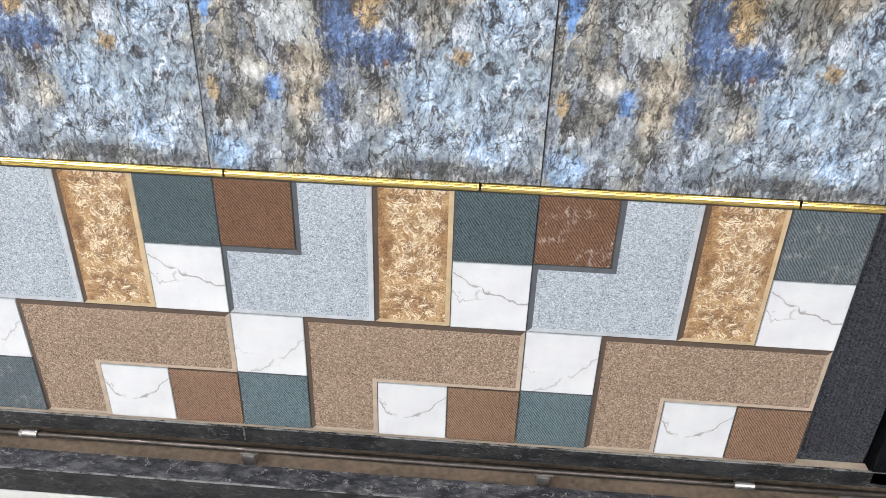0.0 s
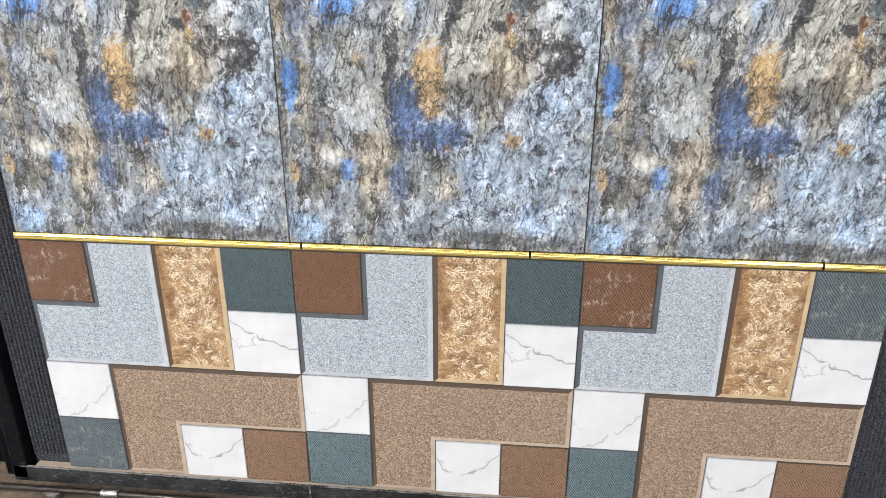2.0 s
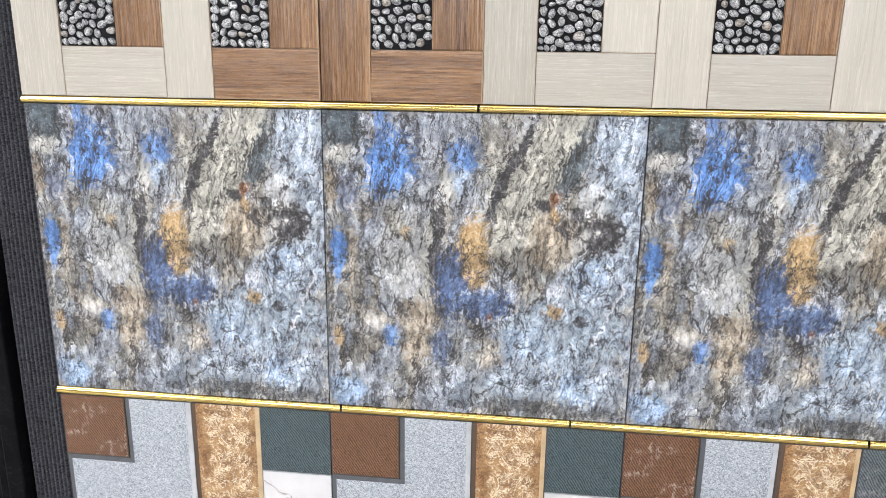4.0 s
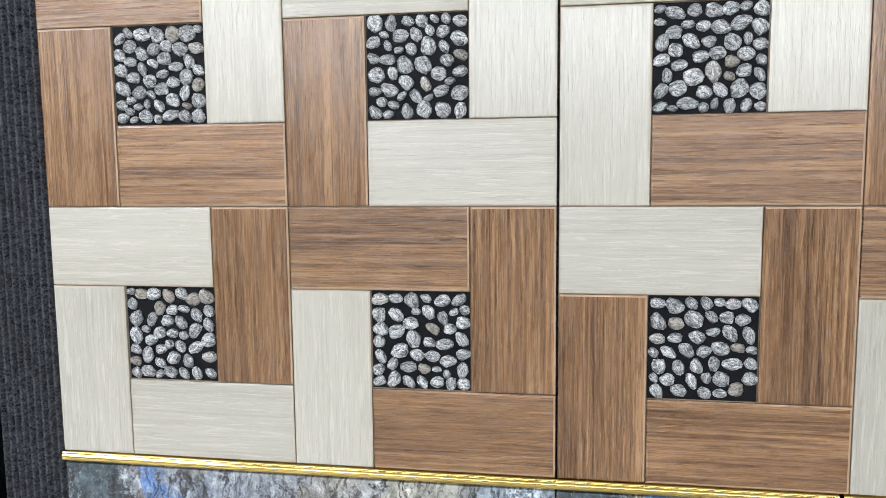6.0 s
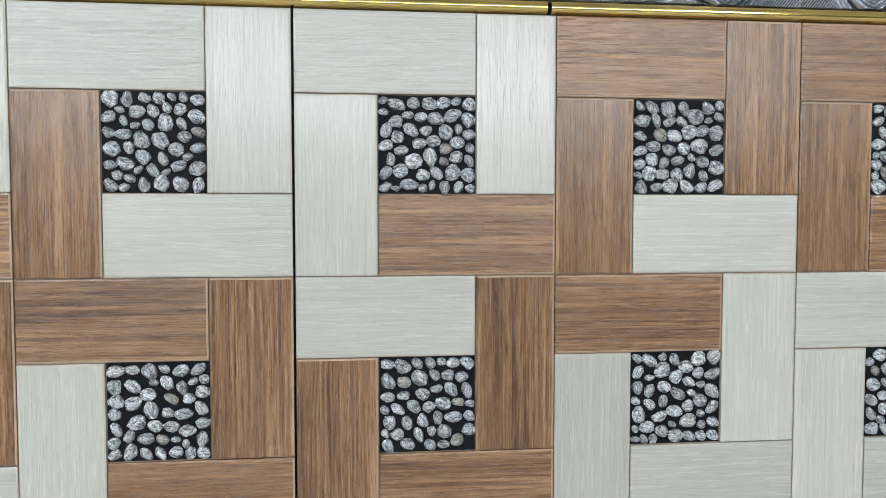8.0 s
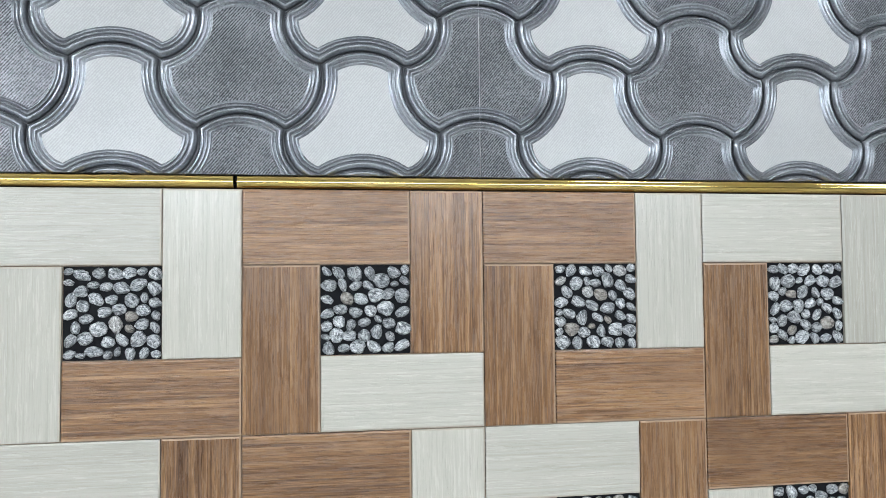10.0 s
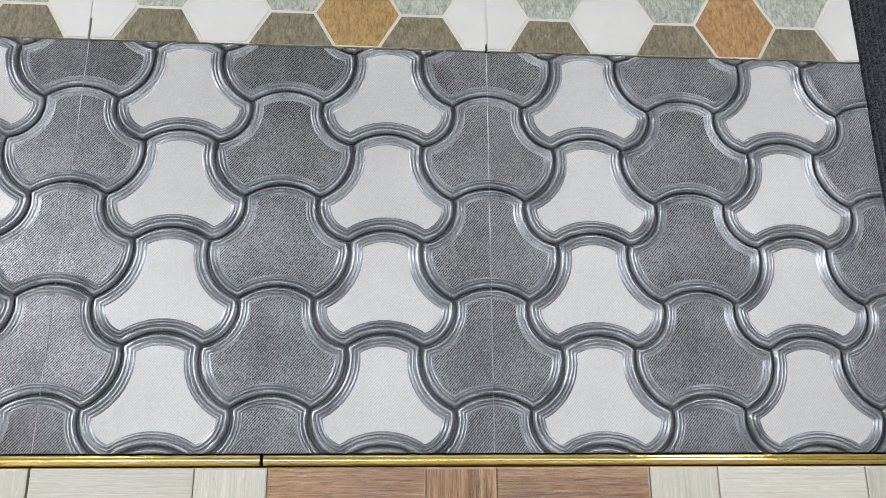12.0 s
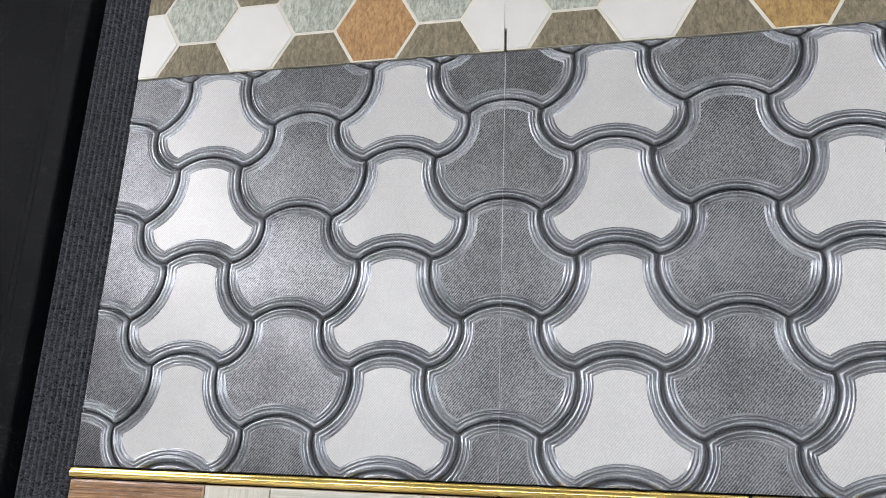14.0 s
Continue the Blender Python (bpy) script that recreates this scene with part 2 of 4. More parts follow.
def rock():
    """Blue and ochre slate print, the same on every tile: u and v run 0 to 1 over the tile, v from its top."""
    m = Mat("blue_slate_print", 0.42, spec=0.35)
    flat = m.stretch(m.here, 2.5, 0.0, 2.5)
    w1 = m.vec("SUBTRACT", m.noise(flat, 5, 4, 0.65, colour=True), (0.5, 0.5, 0.5))
    w2 = m.vec("SUBTRACT", m.noise(flat, 30, 6, 0.75, colour=True), (0.5, 0.5, 0.5))
    q = m.vec("ADD", flat, m.vec("ADD", m.vec("SCALE", w1, 0.05), m.vec("SCALE", w2, 0.034)))
    p = m.vec("ADD", flat, m.vec("ADD", m.vec("SCALE", w1, 0.075), m.vec("SCALE", w2, 0.075)))

    def leaning(v, k):
        a, _, b = m.part_of(v)
        n = m.nt.nodes.new("ShaderNodeCombineXYZ")
        m.feed(n.inputs[0], m.math("SUBTRACT", a, m.math("MULTIPLY", b, k)))
        m.feed(n.inputs[2], b)
        return n.outputs[0]

    def blend(*pairs):
        out = 0.0
        for k, v in pairs:
            out = m.math("ADD", m.math("MULTIPLY", v, k), out)
        return out

    def ridge(v, thick, detail=6):
        """Thin wandering lines."""
        d = m.math("ABSOLUTE", m.math("SUBTRACT", m.noise(v, 1.0, detail, 0.62, 0.5), 0.5))
        return m.span(d, thick * 0.2, thick, 1.0, 0.0)

    # upright grain, chips of two sizes, flakes and broad tone
    lean_q = leaning(q, 0.38)
    big = m.part_of(m.cells(m.stretch(q, 24, 1, 15), 1.0, "F1", "Color"))[0]
    small = m.part_of(m.cells(m.stretch(q, 85, 1, 62), 1.0, "F1", "Color"))[0]
    grain = m.span(m.noise(m.stretch(q, 60, 1, 17), 1.0, 9, 0.74, 0.3), 0.34, 0.66, 0, 1, False)
    chips = m.span(m.noise(m.stretch(q, 72, 1, 52), 1.0, 10, 0.8, 0.5), 0.36, 0.64, 0, 1, False)
    grit = m.span(m.noise(m.stretch(flat, 190, 1, 150), 1.0, 5, 0.8, 0.3), 0.36, 0.64, 0, 1, False)
    slant = m.span(m.noise(m.stretch(lean_q, 50, 1, 7), 1.0, 8, 0.7, 0.3), 0.36, 0.64, 0, 1, False)
    tint = m.noise(q, 6.0, 6, 0.68)

    def sharper(v):
        return m.span(v, 0.22, 0.78, 0.20, 0.80, False)

    f = sharper(blend((0.16, big), (0.10, small), (0.27, grain), (0.28, chips), (0.19, grit)))
    g = sharper(blend((0.16, big), (0.16, small), (0.43, chips), (0.25, grit)))
    h = sharper(blend((0.06, big), (0.52, slant), (0.22, chips), (0.20, grit)))
    c = m.ramp(f, (0.22, (0.04, 0.044, 0.047)), (0.36, (0.15, 0.162, 0.165)), (0.52, (0.275, 0.292, 0.288)), (0.74, (0.53, 0.545, 0.53)))
    warm = m.ramp(f, (0.22, (0.055, 0.046, 0.036)), (0.36, (0.195, 0.175, 0.14)), (0.52, (0.345, 0.318, 0.258)), (0.74, (0.58, 0.55, 0.47)))
    c = m.mix(m.span(tint, 0.48, 0.58, 0.0, 0.45), c, warm)
    cool = m.ramp(f, (0.22, (0.045, 0.055, 0.075)), (0.43, (0.215, 0.255, 0.325)), (0.70, (0.54, 0.60, 0.68)))
    c = m.mix(m.math("MULTIPLY", m.span(m.noise(q, 9, 6, 0.72), 0.50, 0.58), 0.65), c, cool)

    w3 = m.vec("SUBTRACT", m.noise(flat, 14, 5, 0.7, colour=True), (0.5, 0.5, 0.5))
    plate_at = m.stretch(m.vec("ADD", q, m.vec("SCALE", w3, 0.12)), 10, 1, 7)
    one, two, three = m.part_of(m.cells(plate_at, 1.0, "F1", "Color"))
    tan = m.ramp(f, (0.22, (0.08, 0.066, 0.05)), (0.42, (0.29, 0.25, 0.19)), (0.74, (0.58, 0.53, 0.43)))
    c = m.mix(m.span(one, 0.62, 0.70, 0.0, 0.45), c, tan)
    c = m.mix(m.span(two, 0.66, 0.74, 0.0, 0.6), c, cool)
    c = m.vec("SCALE", c, m.span(three, 0, 1, 0.76, 1.2, False))

    ice = m.ramp(g, (0.22, (0.07, 0.095, 0.14)), (0.37, (0.22, 0.335, 0.50)), (0.54, (0.40, 0.55, 0.74)), (0.76, (0.74, 0.82, 0.89)))
    snow = m.ramp(g, (0.20, (0.055, 0.065, 0.085)), (0.36, (0.23, 0.285, 0.355)), (0.54, (0.43, 0.525, 0.63)), (0.74, (0.73, 0.80, 0.86)))
    frost = m.ramp(g, (0.22, (0.06, 0.075, 0.095)), (0.38, (0.215, 0.275, 0.34)), (0.56, (0.36, 0.45, 0.535)), (0.78, (0.60, 0.67, 0.73)))
    blue = m.ramp(f, (0.15, (0.045, 0.11, 0.26)), (0.45, (0.10, 0.25, 0.60)), (0.78, (0.25, 0.46, 0.82)))
    navy = m.ramp(f, (0.15, (0.025, 0.04, 0.075)), (0.46, (0.07, 0.118, 0.24)), (0.74, (0.17, 0.25, 0.40)))
    teal = m.ramp(f, (0.22, (0.025, 0.032, 0.036)), (0.5, (0.075, 0.105, 0.125)), (0.78, (0.19, 0.24, 0.27)))
    sand = m.ramp(g, (0.18, (0.12, 0.06, 0.025)), (0.40, (0.40, 0.27, 0.125)), (0.74, (0.66, 0.50, 0.29)))
    bone = m.ramp(h, (0.20, (0.075, 0.078, 0.07)), (0.33, (0.25, 0.25, 0.215)), (0.50, (0.44, 0.44, 0.385)), (0.76, (0.66, 0.655, 0.59)))
    chalk = m.ramp(g, (0.18, (0.16, 0.16, 0.15)), (0.4, (0.50, 0.51, 0.48)), (0.7, (0.72, 0.72, 0.69)))
    dark = m.ramp(g, (0.22, (0.014, 0.014, 0.016)), (0.5, (0.055, 0.056, 0.062)), (0.78, (0.27, 0.275, 0.28)))
    rust = m.ramp(g, (0.25, (0.06, 0.022, 0.008)), (0.7, (0.38, 0.18, 0.08)))
    buff = m.ramp(f, (0.22, (0.07, 0.055, 0.04)), (0.42, (0.30, 0.245, 0.175)), (0.7, (0.60, 0.53, 0.42)))

    ragged = blend((0.85, chips), (0.25, big), (0.25, small), (0.40, grit))

    def blob(c, what, u, v, ru, rv, most=1.0, lean=0.0, soft=0.2):
        d = m.vec("SUBTRACT", p, (u, 0, 1 - v))
        if lean:
            d = leaning(d, lean)
        d = m.vec("LENGTH", m.stretch(d, 1 / ru, 0, 1 / rv))
        d = m.math("ADD", d, m.math("MULTIPLY", m.math("SUBTRACT", ragged, 0.87), 0.9))
        return m.mix(m.span(d, 1 - soft, 1 + soft, most, 0.0), c, what)

    # pale leaning bands, buff and frosted fields
    c = blob(c, bone, 0.655, 0.20, 0.12, 0.28, 1.0, 0.42)
    c = blob(c, bone, 0.76, 0.09, 0.07, 0.12, 0.95, 0.3)
    c = blob(c, bone, 0.40, 0.21, 0.03, 0.08, 0.7)
    c = blob(c, bone, 0.27, 0.45, 0.09, 0.16, 0.5)
    c = blob(c, buff, 0.74, 0.39, 0.085, 0.10, 0.85)
    c = blob(c, buff, 0.30, 0.67, 0.075, 0.075, 0.85)
    c = blob(c, buff, 0.30, 0.79, 0.05, 0.06, 0.85)
    c = blob(c, buff, 0.55, 0.79, 0.05, 0.07, 0.6)
    c = blob(c, snow, 0.925, 0.13, 0.095, 0.19, 1.0)
    c = blob(c, chalk, 0.855, 0.27, 0.055, 0.09, 0.5)
    c = blob(c, snow, 0.895, 0.53, 0.125, 0.14, 1.0, 0.3)
    c = blob(c, ice, 0.86, 0.51, 0.05, 0.06, 0.7, 0.3)
    c = blob(c, snow, 0.98, 0.36, 0.04, 0.18, 0.9)
    c = blob(c, frost, 0.77, 0.71, 0.22, 0.12, 0.95)
    c = blob(c, ice, 0.66, 0.74, 0.09, 0.06, 0.5)
    c = blob(c, frost, 0.52, 0.92, 0.13, 0.06, 0.5)
    c = blob(c, snow, 0.66, 0.875, 0.13, 0.065, 0.9)
    c = blob(c, snow, 0.86, 0.875, 0.12, 0.085, 0.95)
    c = blob(c, ice, 0.82, 0.89, 0.06, 0.05, 0.7)
    c = blob(c, chalk, 0.35, 0.86, 0.05, 0.04, 0.25)
    # dark clefts
    c = blob(c, dark, 0.365, 0.44, 0.021, 0.20, 1.0)
    c = blob(c, dark, 0.30, 0.13, 0.006, 0.12, 0.7)
    c = blob(c, dark, 0.12, 0.42, 0.006, 0.24, 0.6)
    c = blob(c, dark, 0.58, 0.20, 0.017, 0.26, 1.0, 0.42)
    c = blob(c, dark, 0.535, 0.42, 0.010, 0.12, 0.85, 0.1)
    c = blob(c, dark, 0.245, 0.64, 0.012, 0.045, 0.8, -0.5)
    c = blob(c, dark, 0.90, 0.715, 0.035, 0.010, 0.8)
    c = blob(c, dark, 0.835, 0.655, 0.022, 0.014, 0.8)
    c = blob(c, dark, 0.40, 0.88, 0.010, 0.06, 0.7)
    c = blob(c, dark, 0.32, 0.87, 0.014, 0.05, 0.7, -0.3)
    c = blob(c, dark, 0.63, 0.83, 0.008, 0.05, 0.6, -0.4)
    c = blob(c, dark, 0.70, 0.965, 0.28, 0.022, 0.6)
    # ochre, navy and blue fields
    c = blob(c, sand, 0.485, 0.45, 0.056, 0.13, 1.0)
    c = blob(c, navy, 0.413, 0.55, 0.050, 0.125, 1.0)
    c = blob(c, navy, 0.51, 0.615, 0.11, 0.055, 1.0)
    c = blob(c, navy, 0.385, 0.77, 0.035, 0.05, 0.75)
    c = blob(c, blue, 0.215, 0.73, 0.026, 0.032, 0.8)
    c = blob(c, blue, 0.21, 0.165, 0.076, 0.105, 1.0)
    c = blob(c, blue, 0.185, 0.03, 0.026, 0.06, 0.8)
    c = blob(c, blue, 0.44, 0.135, 0.05, 0.05, 0.85)
    c = blob(c, ice, 0.445, 0.20, 0.035, 0.045, 0.6)
    c = blob(c, blue, 0.045, 0.47, 0.026, 0.085, 0.95)
    c = blob(c, navy, 0.075, 0.25, 0.035, 0.07, 0.6)
    c = blob(c, buff, 0.022, 0.24, 0.018, 0.06, 0.9)
    c = blob(c, buff, 0.095, 0.47, 0.016, 0.09, 0.7)
    c = blob(c, teal, 0.065, 0.04, 0.06, 0.085, 1.0, 0.0, 0.06)
    c = blob(c, chalk, 0.045, 0.135, 0.05, 0.032, 1.0, 0.0, 0.08)
    c = blob(c, teal, 0.785, 0.16, 0.04, 0.11, 0.95, 0.35)
    c = blob(c, dark, 0.715, 0.285, 0.035, 0.022, 0.95, -1.0)
    c = blob(c, dark, 0.765, 0.35, 0.012, 0.05, 0.9, -0.3)
    c = blob(c, dark, 0.88, 0.375, 0.085, 0.06, 1.0)
    c = blob(c, chalk, 0.865, 0.365, 0.009, 0.010, 0.9)
    c = blob(c, chalk, 0.815, 0.39, 0.02, 0.035, 0.7, 0.6)
    c = blob(c, rust, 0.735, 0.255, 0.02, 0.028, 0.95)
    c = blob(c, sand, 0.74, 0.315, 0.018, 0.03, 0.8)
    c = blob(c, sand, 0.745, 0.625, 0.024, 0.022, 0.9)
    c = blob(c, rust, 0.545, 0.655, 0.014, 0.018, 0.8)
    c = blob(c, sand, 0.035, 0.75, 0.022, 0.04, 0.8)
    c = blob(c, sand, 0.265, 0.39, 0.02, 0.022, 0.6)
    c = blob(c, ice, 0.06, 0.935, 0.062, 0.06, 1.0)
    # thin dark cracks, mostly downwards, and flake edges
    where = m.span(m.noise(q, 7, 4), 0.40, 0.52)
    crack = m.math("MULTIPLY", ridge(m.stretch(q, 16, 1, 4.5), 0.022), where)
    lines = m.math("MULTIPLY", ridge(m.stretch(leaning(q, 0.30), 34, 1, 6), 0.028), m.span(m.noise(q, 11, 4), 0.44, 0.54))
    web = m.math("MULTIPLY", ridge(m.stretch(q, 24, 1, 19), 0.024), m.span(m.noise(q, 10, 4), 0.50, 0.58))
    edge = m.cells(plate_at, 1.0, "DISTANCE_TO_EDGE")
    edge = m.math("MULTIPLY", m.span(edge, 0.004, 0.028, 1.0, 0.0), m.span(m.noise(q, 12, 4), 0.46, 0.52))
    for share, what in ((0.95, crack), (0.85, lines), (0.85, web), (0.85, edge)):
        c = m.mix(m.math("MULTIPLY", what, share), c, (0.03, 0.028, 0.026))
    # one white vein, flecks and pits
    u, _, v = m.part_of(p)
    vein = m.math("SUBTRACT", m.math("SUBTRACT", u, 0.925), m.math("MULTIPLY", m.math("SUBTRACT", v, 0.37), 0.45))
    vein = m.math("MULTIPLY", m.span(m.math("ABSOLUTE", vein), 0.001, 0.007, 1.0, 0.0), m.span(m.math("ABSOLUTE", m.math("SUBTRACT", v, 0.37)), 0.08, 0.12, 1.0, 0.0))
    c = m.mix(m.math("MULTIPLY", vein, 0.75), c, (0.80, 0.82, 0.86))
    c = m.vec("SCALE", c, m.span(m.noise(m.stretch(q, 11, 1, 8), 1.0, 5, 0.65), 0.36, 0.64, 0.76, 1.16))
    # the photographed rock's own lit and shaded ledges
    for sx, sz, lo, hi in ((15, 9, 0.72, 1.22), (44, 30, 0.88, 1.11)):
        at = m.stretch(q, sx, 1, sz)
        ledge = m.math("SUBTRACT", m.noise(at, 1.0, 5, 0.62, 0.3), m.noise(m.vec("ADD", at, (-0.22, 0, 0.34)), 1.0, 5, 0.62, 0.3))
        c = m.vec("SCALE", c, m.span(ledge, -0.11, 0.11, lo, hi, False))
    flecks = m.span(m.noise(m.stretch(q, 120, 1, 95), 1.0, 5, 0.85), 0.56, 0.62)
    c = m.mix(m.math("MULTIPLY", flecks, 0.28), c, (0.70, 0.71, 0.70))
    pits = m.span(m.noise(m.stretch(q, 130, 1, 105), 1.0, 5, 0.85), 0.45, 0.38)
    c = m.mix(m.math("MULTIPLY", pits, 0.4), c, (0.045, 0.045, 0.047))
    m.colour(c)
    m.bump(m.math("SUBTRACT", chips, m.math("ADD", crack, edge)), 0.0002, 0.7)
    return m.mat


ROCK = rock()


def hatched(name, dark, light, metal, rough, depth):
    """Fine slanting ribs pressed into the glaze."""
    m = Mat(name, rough, metal)
    x, y, z = m.part_of(m.here)
    wob = m.noise(m.here, 60, 2)
    wave = m.math("SINE", m.math("ADD", m.math("MULTIPLY", m.math("SUBTRACT", x, m.math("MULTIPLY", z, 0.85)), 2 * math.pi / 0.0025), m.math("MULTIPLY", wob, 1.5)))
    fine = m.noise(m.here, 520, 4, 0.75)
    low = m.noise(m.here, 14, 4, 0.65)
    f = m.math("ADD", m.span(wave, -1, 1, 0.0, 0.5), m.math("MULTIPLY", m.span(fine, 0.36, 0.64, 0, 1, False), 0.5))
    f = m.math("ADD", f, m.math("MULTIPLY", m.math("SUBTRACT", low, 0.5), 0.9))
    m.colour(m.ramp(f, (0.2, dark), (0.9, light)))
    m.bump(m.math("ADD", wave, m.math("MULTIPLY", fine, 2.0)), depth, 1.0)
    return m.mat


WHITE_PAD = hatched("white_ribbed_glaze", (0.37, 0.368, 0.36), (0.475, 0.473, 0.465), 0.0, 0.27, 0.000024)
GREY_PAD = hatched("grey_ribbed_glaze", (0.022, 0.023, 0.026), (0.19, 0.195, 0.21), 0.5, 0.25, 0.00006)


def silver():
    m = Mat("silver_grey_glaze", 0.25, 0.7)
    n = m.noise(m.here, 520, 4, 0.7)
    low = m.noise(m.here, 30, 4)
    f = m.math("ADD", m.math("MULTIPLY", n, 0.5), m.math("MULTIPLY", low, 0.5))
    m.colour(m.ramp(f, (0.34, (0.085, 0.093, 0.107)), (0.66, (0.41, 0.43, 0.455))))
    m.bump(n, 0.00012, 0.9)
    return m.mat


SILVER = silver()
DARK_GROOVE = plain("dark_grey_groove", (0.05, 0.052, 0.058), 0.35, 0.3, 400)


def sandstone(name, dark, light):
    m = Mat(name, 0.5)
    v = m.shift(m.here)
    g = m.span(m.noise(m.stretch(v, 260, 1, 110), 1.0, 5, 0.75, 0.4), 0.34, 0.66, 0, 1, False)
    low = m.noise(v, 24, 4)
    f = m.math("ADD", m.math("MULTIPLY", g, 0.65), m.math("MULTIPLY", low, 0.35))
    m.colour(m.ramp(f, (0.22, dark), (0.78, light)))
    m.bump(g, 0.0010, 0.9)
    return m.mat


HEX_WHITE = plain("cream_hexagon_print", (0.55, 0.548, 0.525), 0.4, 0, 30, 0.05)
HEX_GREEN = sandstone("sage_stone_print", (0.22, 0.245, 0.205), (0.52, 0.545, 0.475))
HEX_BROWN = sandstone("olive_brown_stone_print", (0.11, 0.092, 0.056), (0.27, 0.235, 0.155))
HEX_ORANGE = sandstone("orange_stone_print", (0.25, 0.13, 0.05), (0.50, 0.30, 0.13))
HEX_OCHRE = sandstone("ochre_stone_print", (0.24, 0.14, 0.045), (0.47, 0.31, 0.12))
HEX_GROUT = plain("cream_joint_print", (0.55, 0.53, 0.46), 0.5, 0, 60, 0.08)


def pebble_stone():
    m = Mat("grey_pebble_print", 0.28)
    v = m.shift(m.here)
    n = m.noise(m.stretch(v, 1.0, 0.6, 1.5), 1.6, 6, 0.76, 1.0)
    scribble = m.span(m.math("ABSOLUTE", m.math("SUBTRACT", m.noise(m.stretch(v, 1.0, 0.5, 2.2), 1.5, 5, 0.7, 1.2), 0.5)), 0.006, 0.045, 1.0, 0.0)
    c = m.ramp(n, (0.38, (0.035, 0.04, 0.045)), (0.45, (0.19, 0.205, 0.215)), (0.51, (0.42, 0.44, 0.45)), (0.57, (0.74, 0.755, 0.76)))
    c = m.mix(m.math("MULTIPLY", scribble, 0.6), c, (0.03, 0.033, 0.038))
    warm = m.ramp(n, (0.36, (0.06, 0.05, 0.04)), (0.5, (0.30, 0.26, 0.21)), (0.66, (0.55, 0.50, 0.42)))
    r = m.chance()
    c = m.mix(m.span(r, 0.92, 0.98, 0.0, 0.7), c, warm)
    tone = m.span(m.math("FRACT", m.math("MULTIPLY", r, 7.31)), 0, 1, 0.8, 1.15, False)
    m.colour(m.vec("SCALE", c, tone))
    m.bump(n, 0.0009, 1.0)
    return m.mat


PEBBLE = pebble_stone()
PEBBLE_BED = plain("charcoal_pebble_bed", (0.0045, 0.005, 0.0065), 0.6, 0, 300, 0.5, 0.0003, 0.12)


def carpet():
    m = Mat("charcoal_carpet", 1.0, spec=0.05)
    n = m.noise(m.here, 620, 3, 0.8)
    low = m.noise(m.here, 12, 4)
    lint = m.span(m.noise(m.here, 260, 4, 0.85), 0.60, 0.66)
    knit = m.span(m.noise(m.stretch(m.here, 150, 150, 420), 1.0, 2), 0.35, 0.65, -0.08, 0.08, False)
    n = m.math("ADD", n, knit)
    c = m.ramp(n, (0.34, (0.007, 0.0085, 0.012)), (0.66, (0.10, 0.106, 0.122)))
    c = m.mix(m.span(low, 0.4, 0.7, 0.0, 0.3), c, (0.05, 0.048, 0.048))
    m.colour(m.mix(m.math("MULTIPLY", lint, 0.4), c, (0.28, 0.275, 0.275)))
    m.bump(n, 0.0008)
    return m.mat


CARPET = carpet()


def black_paint(name, wear, dust, spec=0.2):
    m = Mat(name, 0.35, spec=spec)
    n = m.noise(m.here, 22, 6, 0.7)
    s = m.noise(m.stretch(m.here, 1, 2.2, 2.2), 60, 7, 0.82, 1.6)
    c = m.ramp(n, (0.3, (0.003, 0.0034, 0.0045)), (0.7, (0.008, 0.0085, 0.0098)))
    mark = m.math("MULTIPLY", m.span(s, 0.54, 0.62), m.span(n, 0.42, 0.56))
    c = m.mix(m.math("MULTIPLY", mark, wear), c, (0.36, 0.35, 0.33))
    grey = m.span(m.noise(m.stretch(m.here, 0.6, 1.5, 1.5), 45, 7, 0.8), 0.38, 0.62)
    c = m.mix(m.math("MINIMUM", m.math("MULTIPLY", grey, dust), 1.0), c, (0.27, 0.27, 0.265))
    m.colour(c)
    m.put("Roughness", m.span(n, 0.3, 0.7, 0.3, 0.55))
    m.bump(s, 0.0005)
    return m.mat


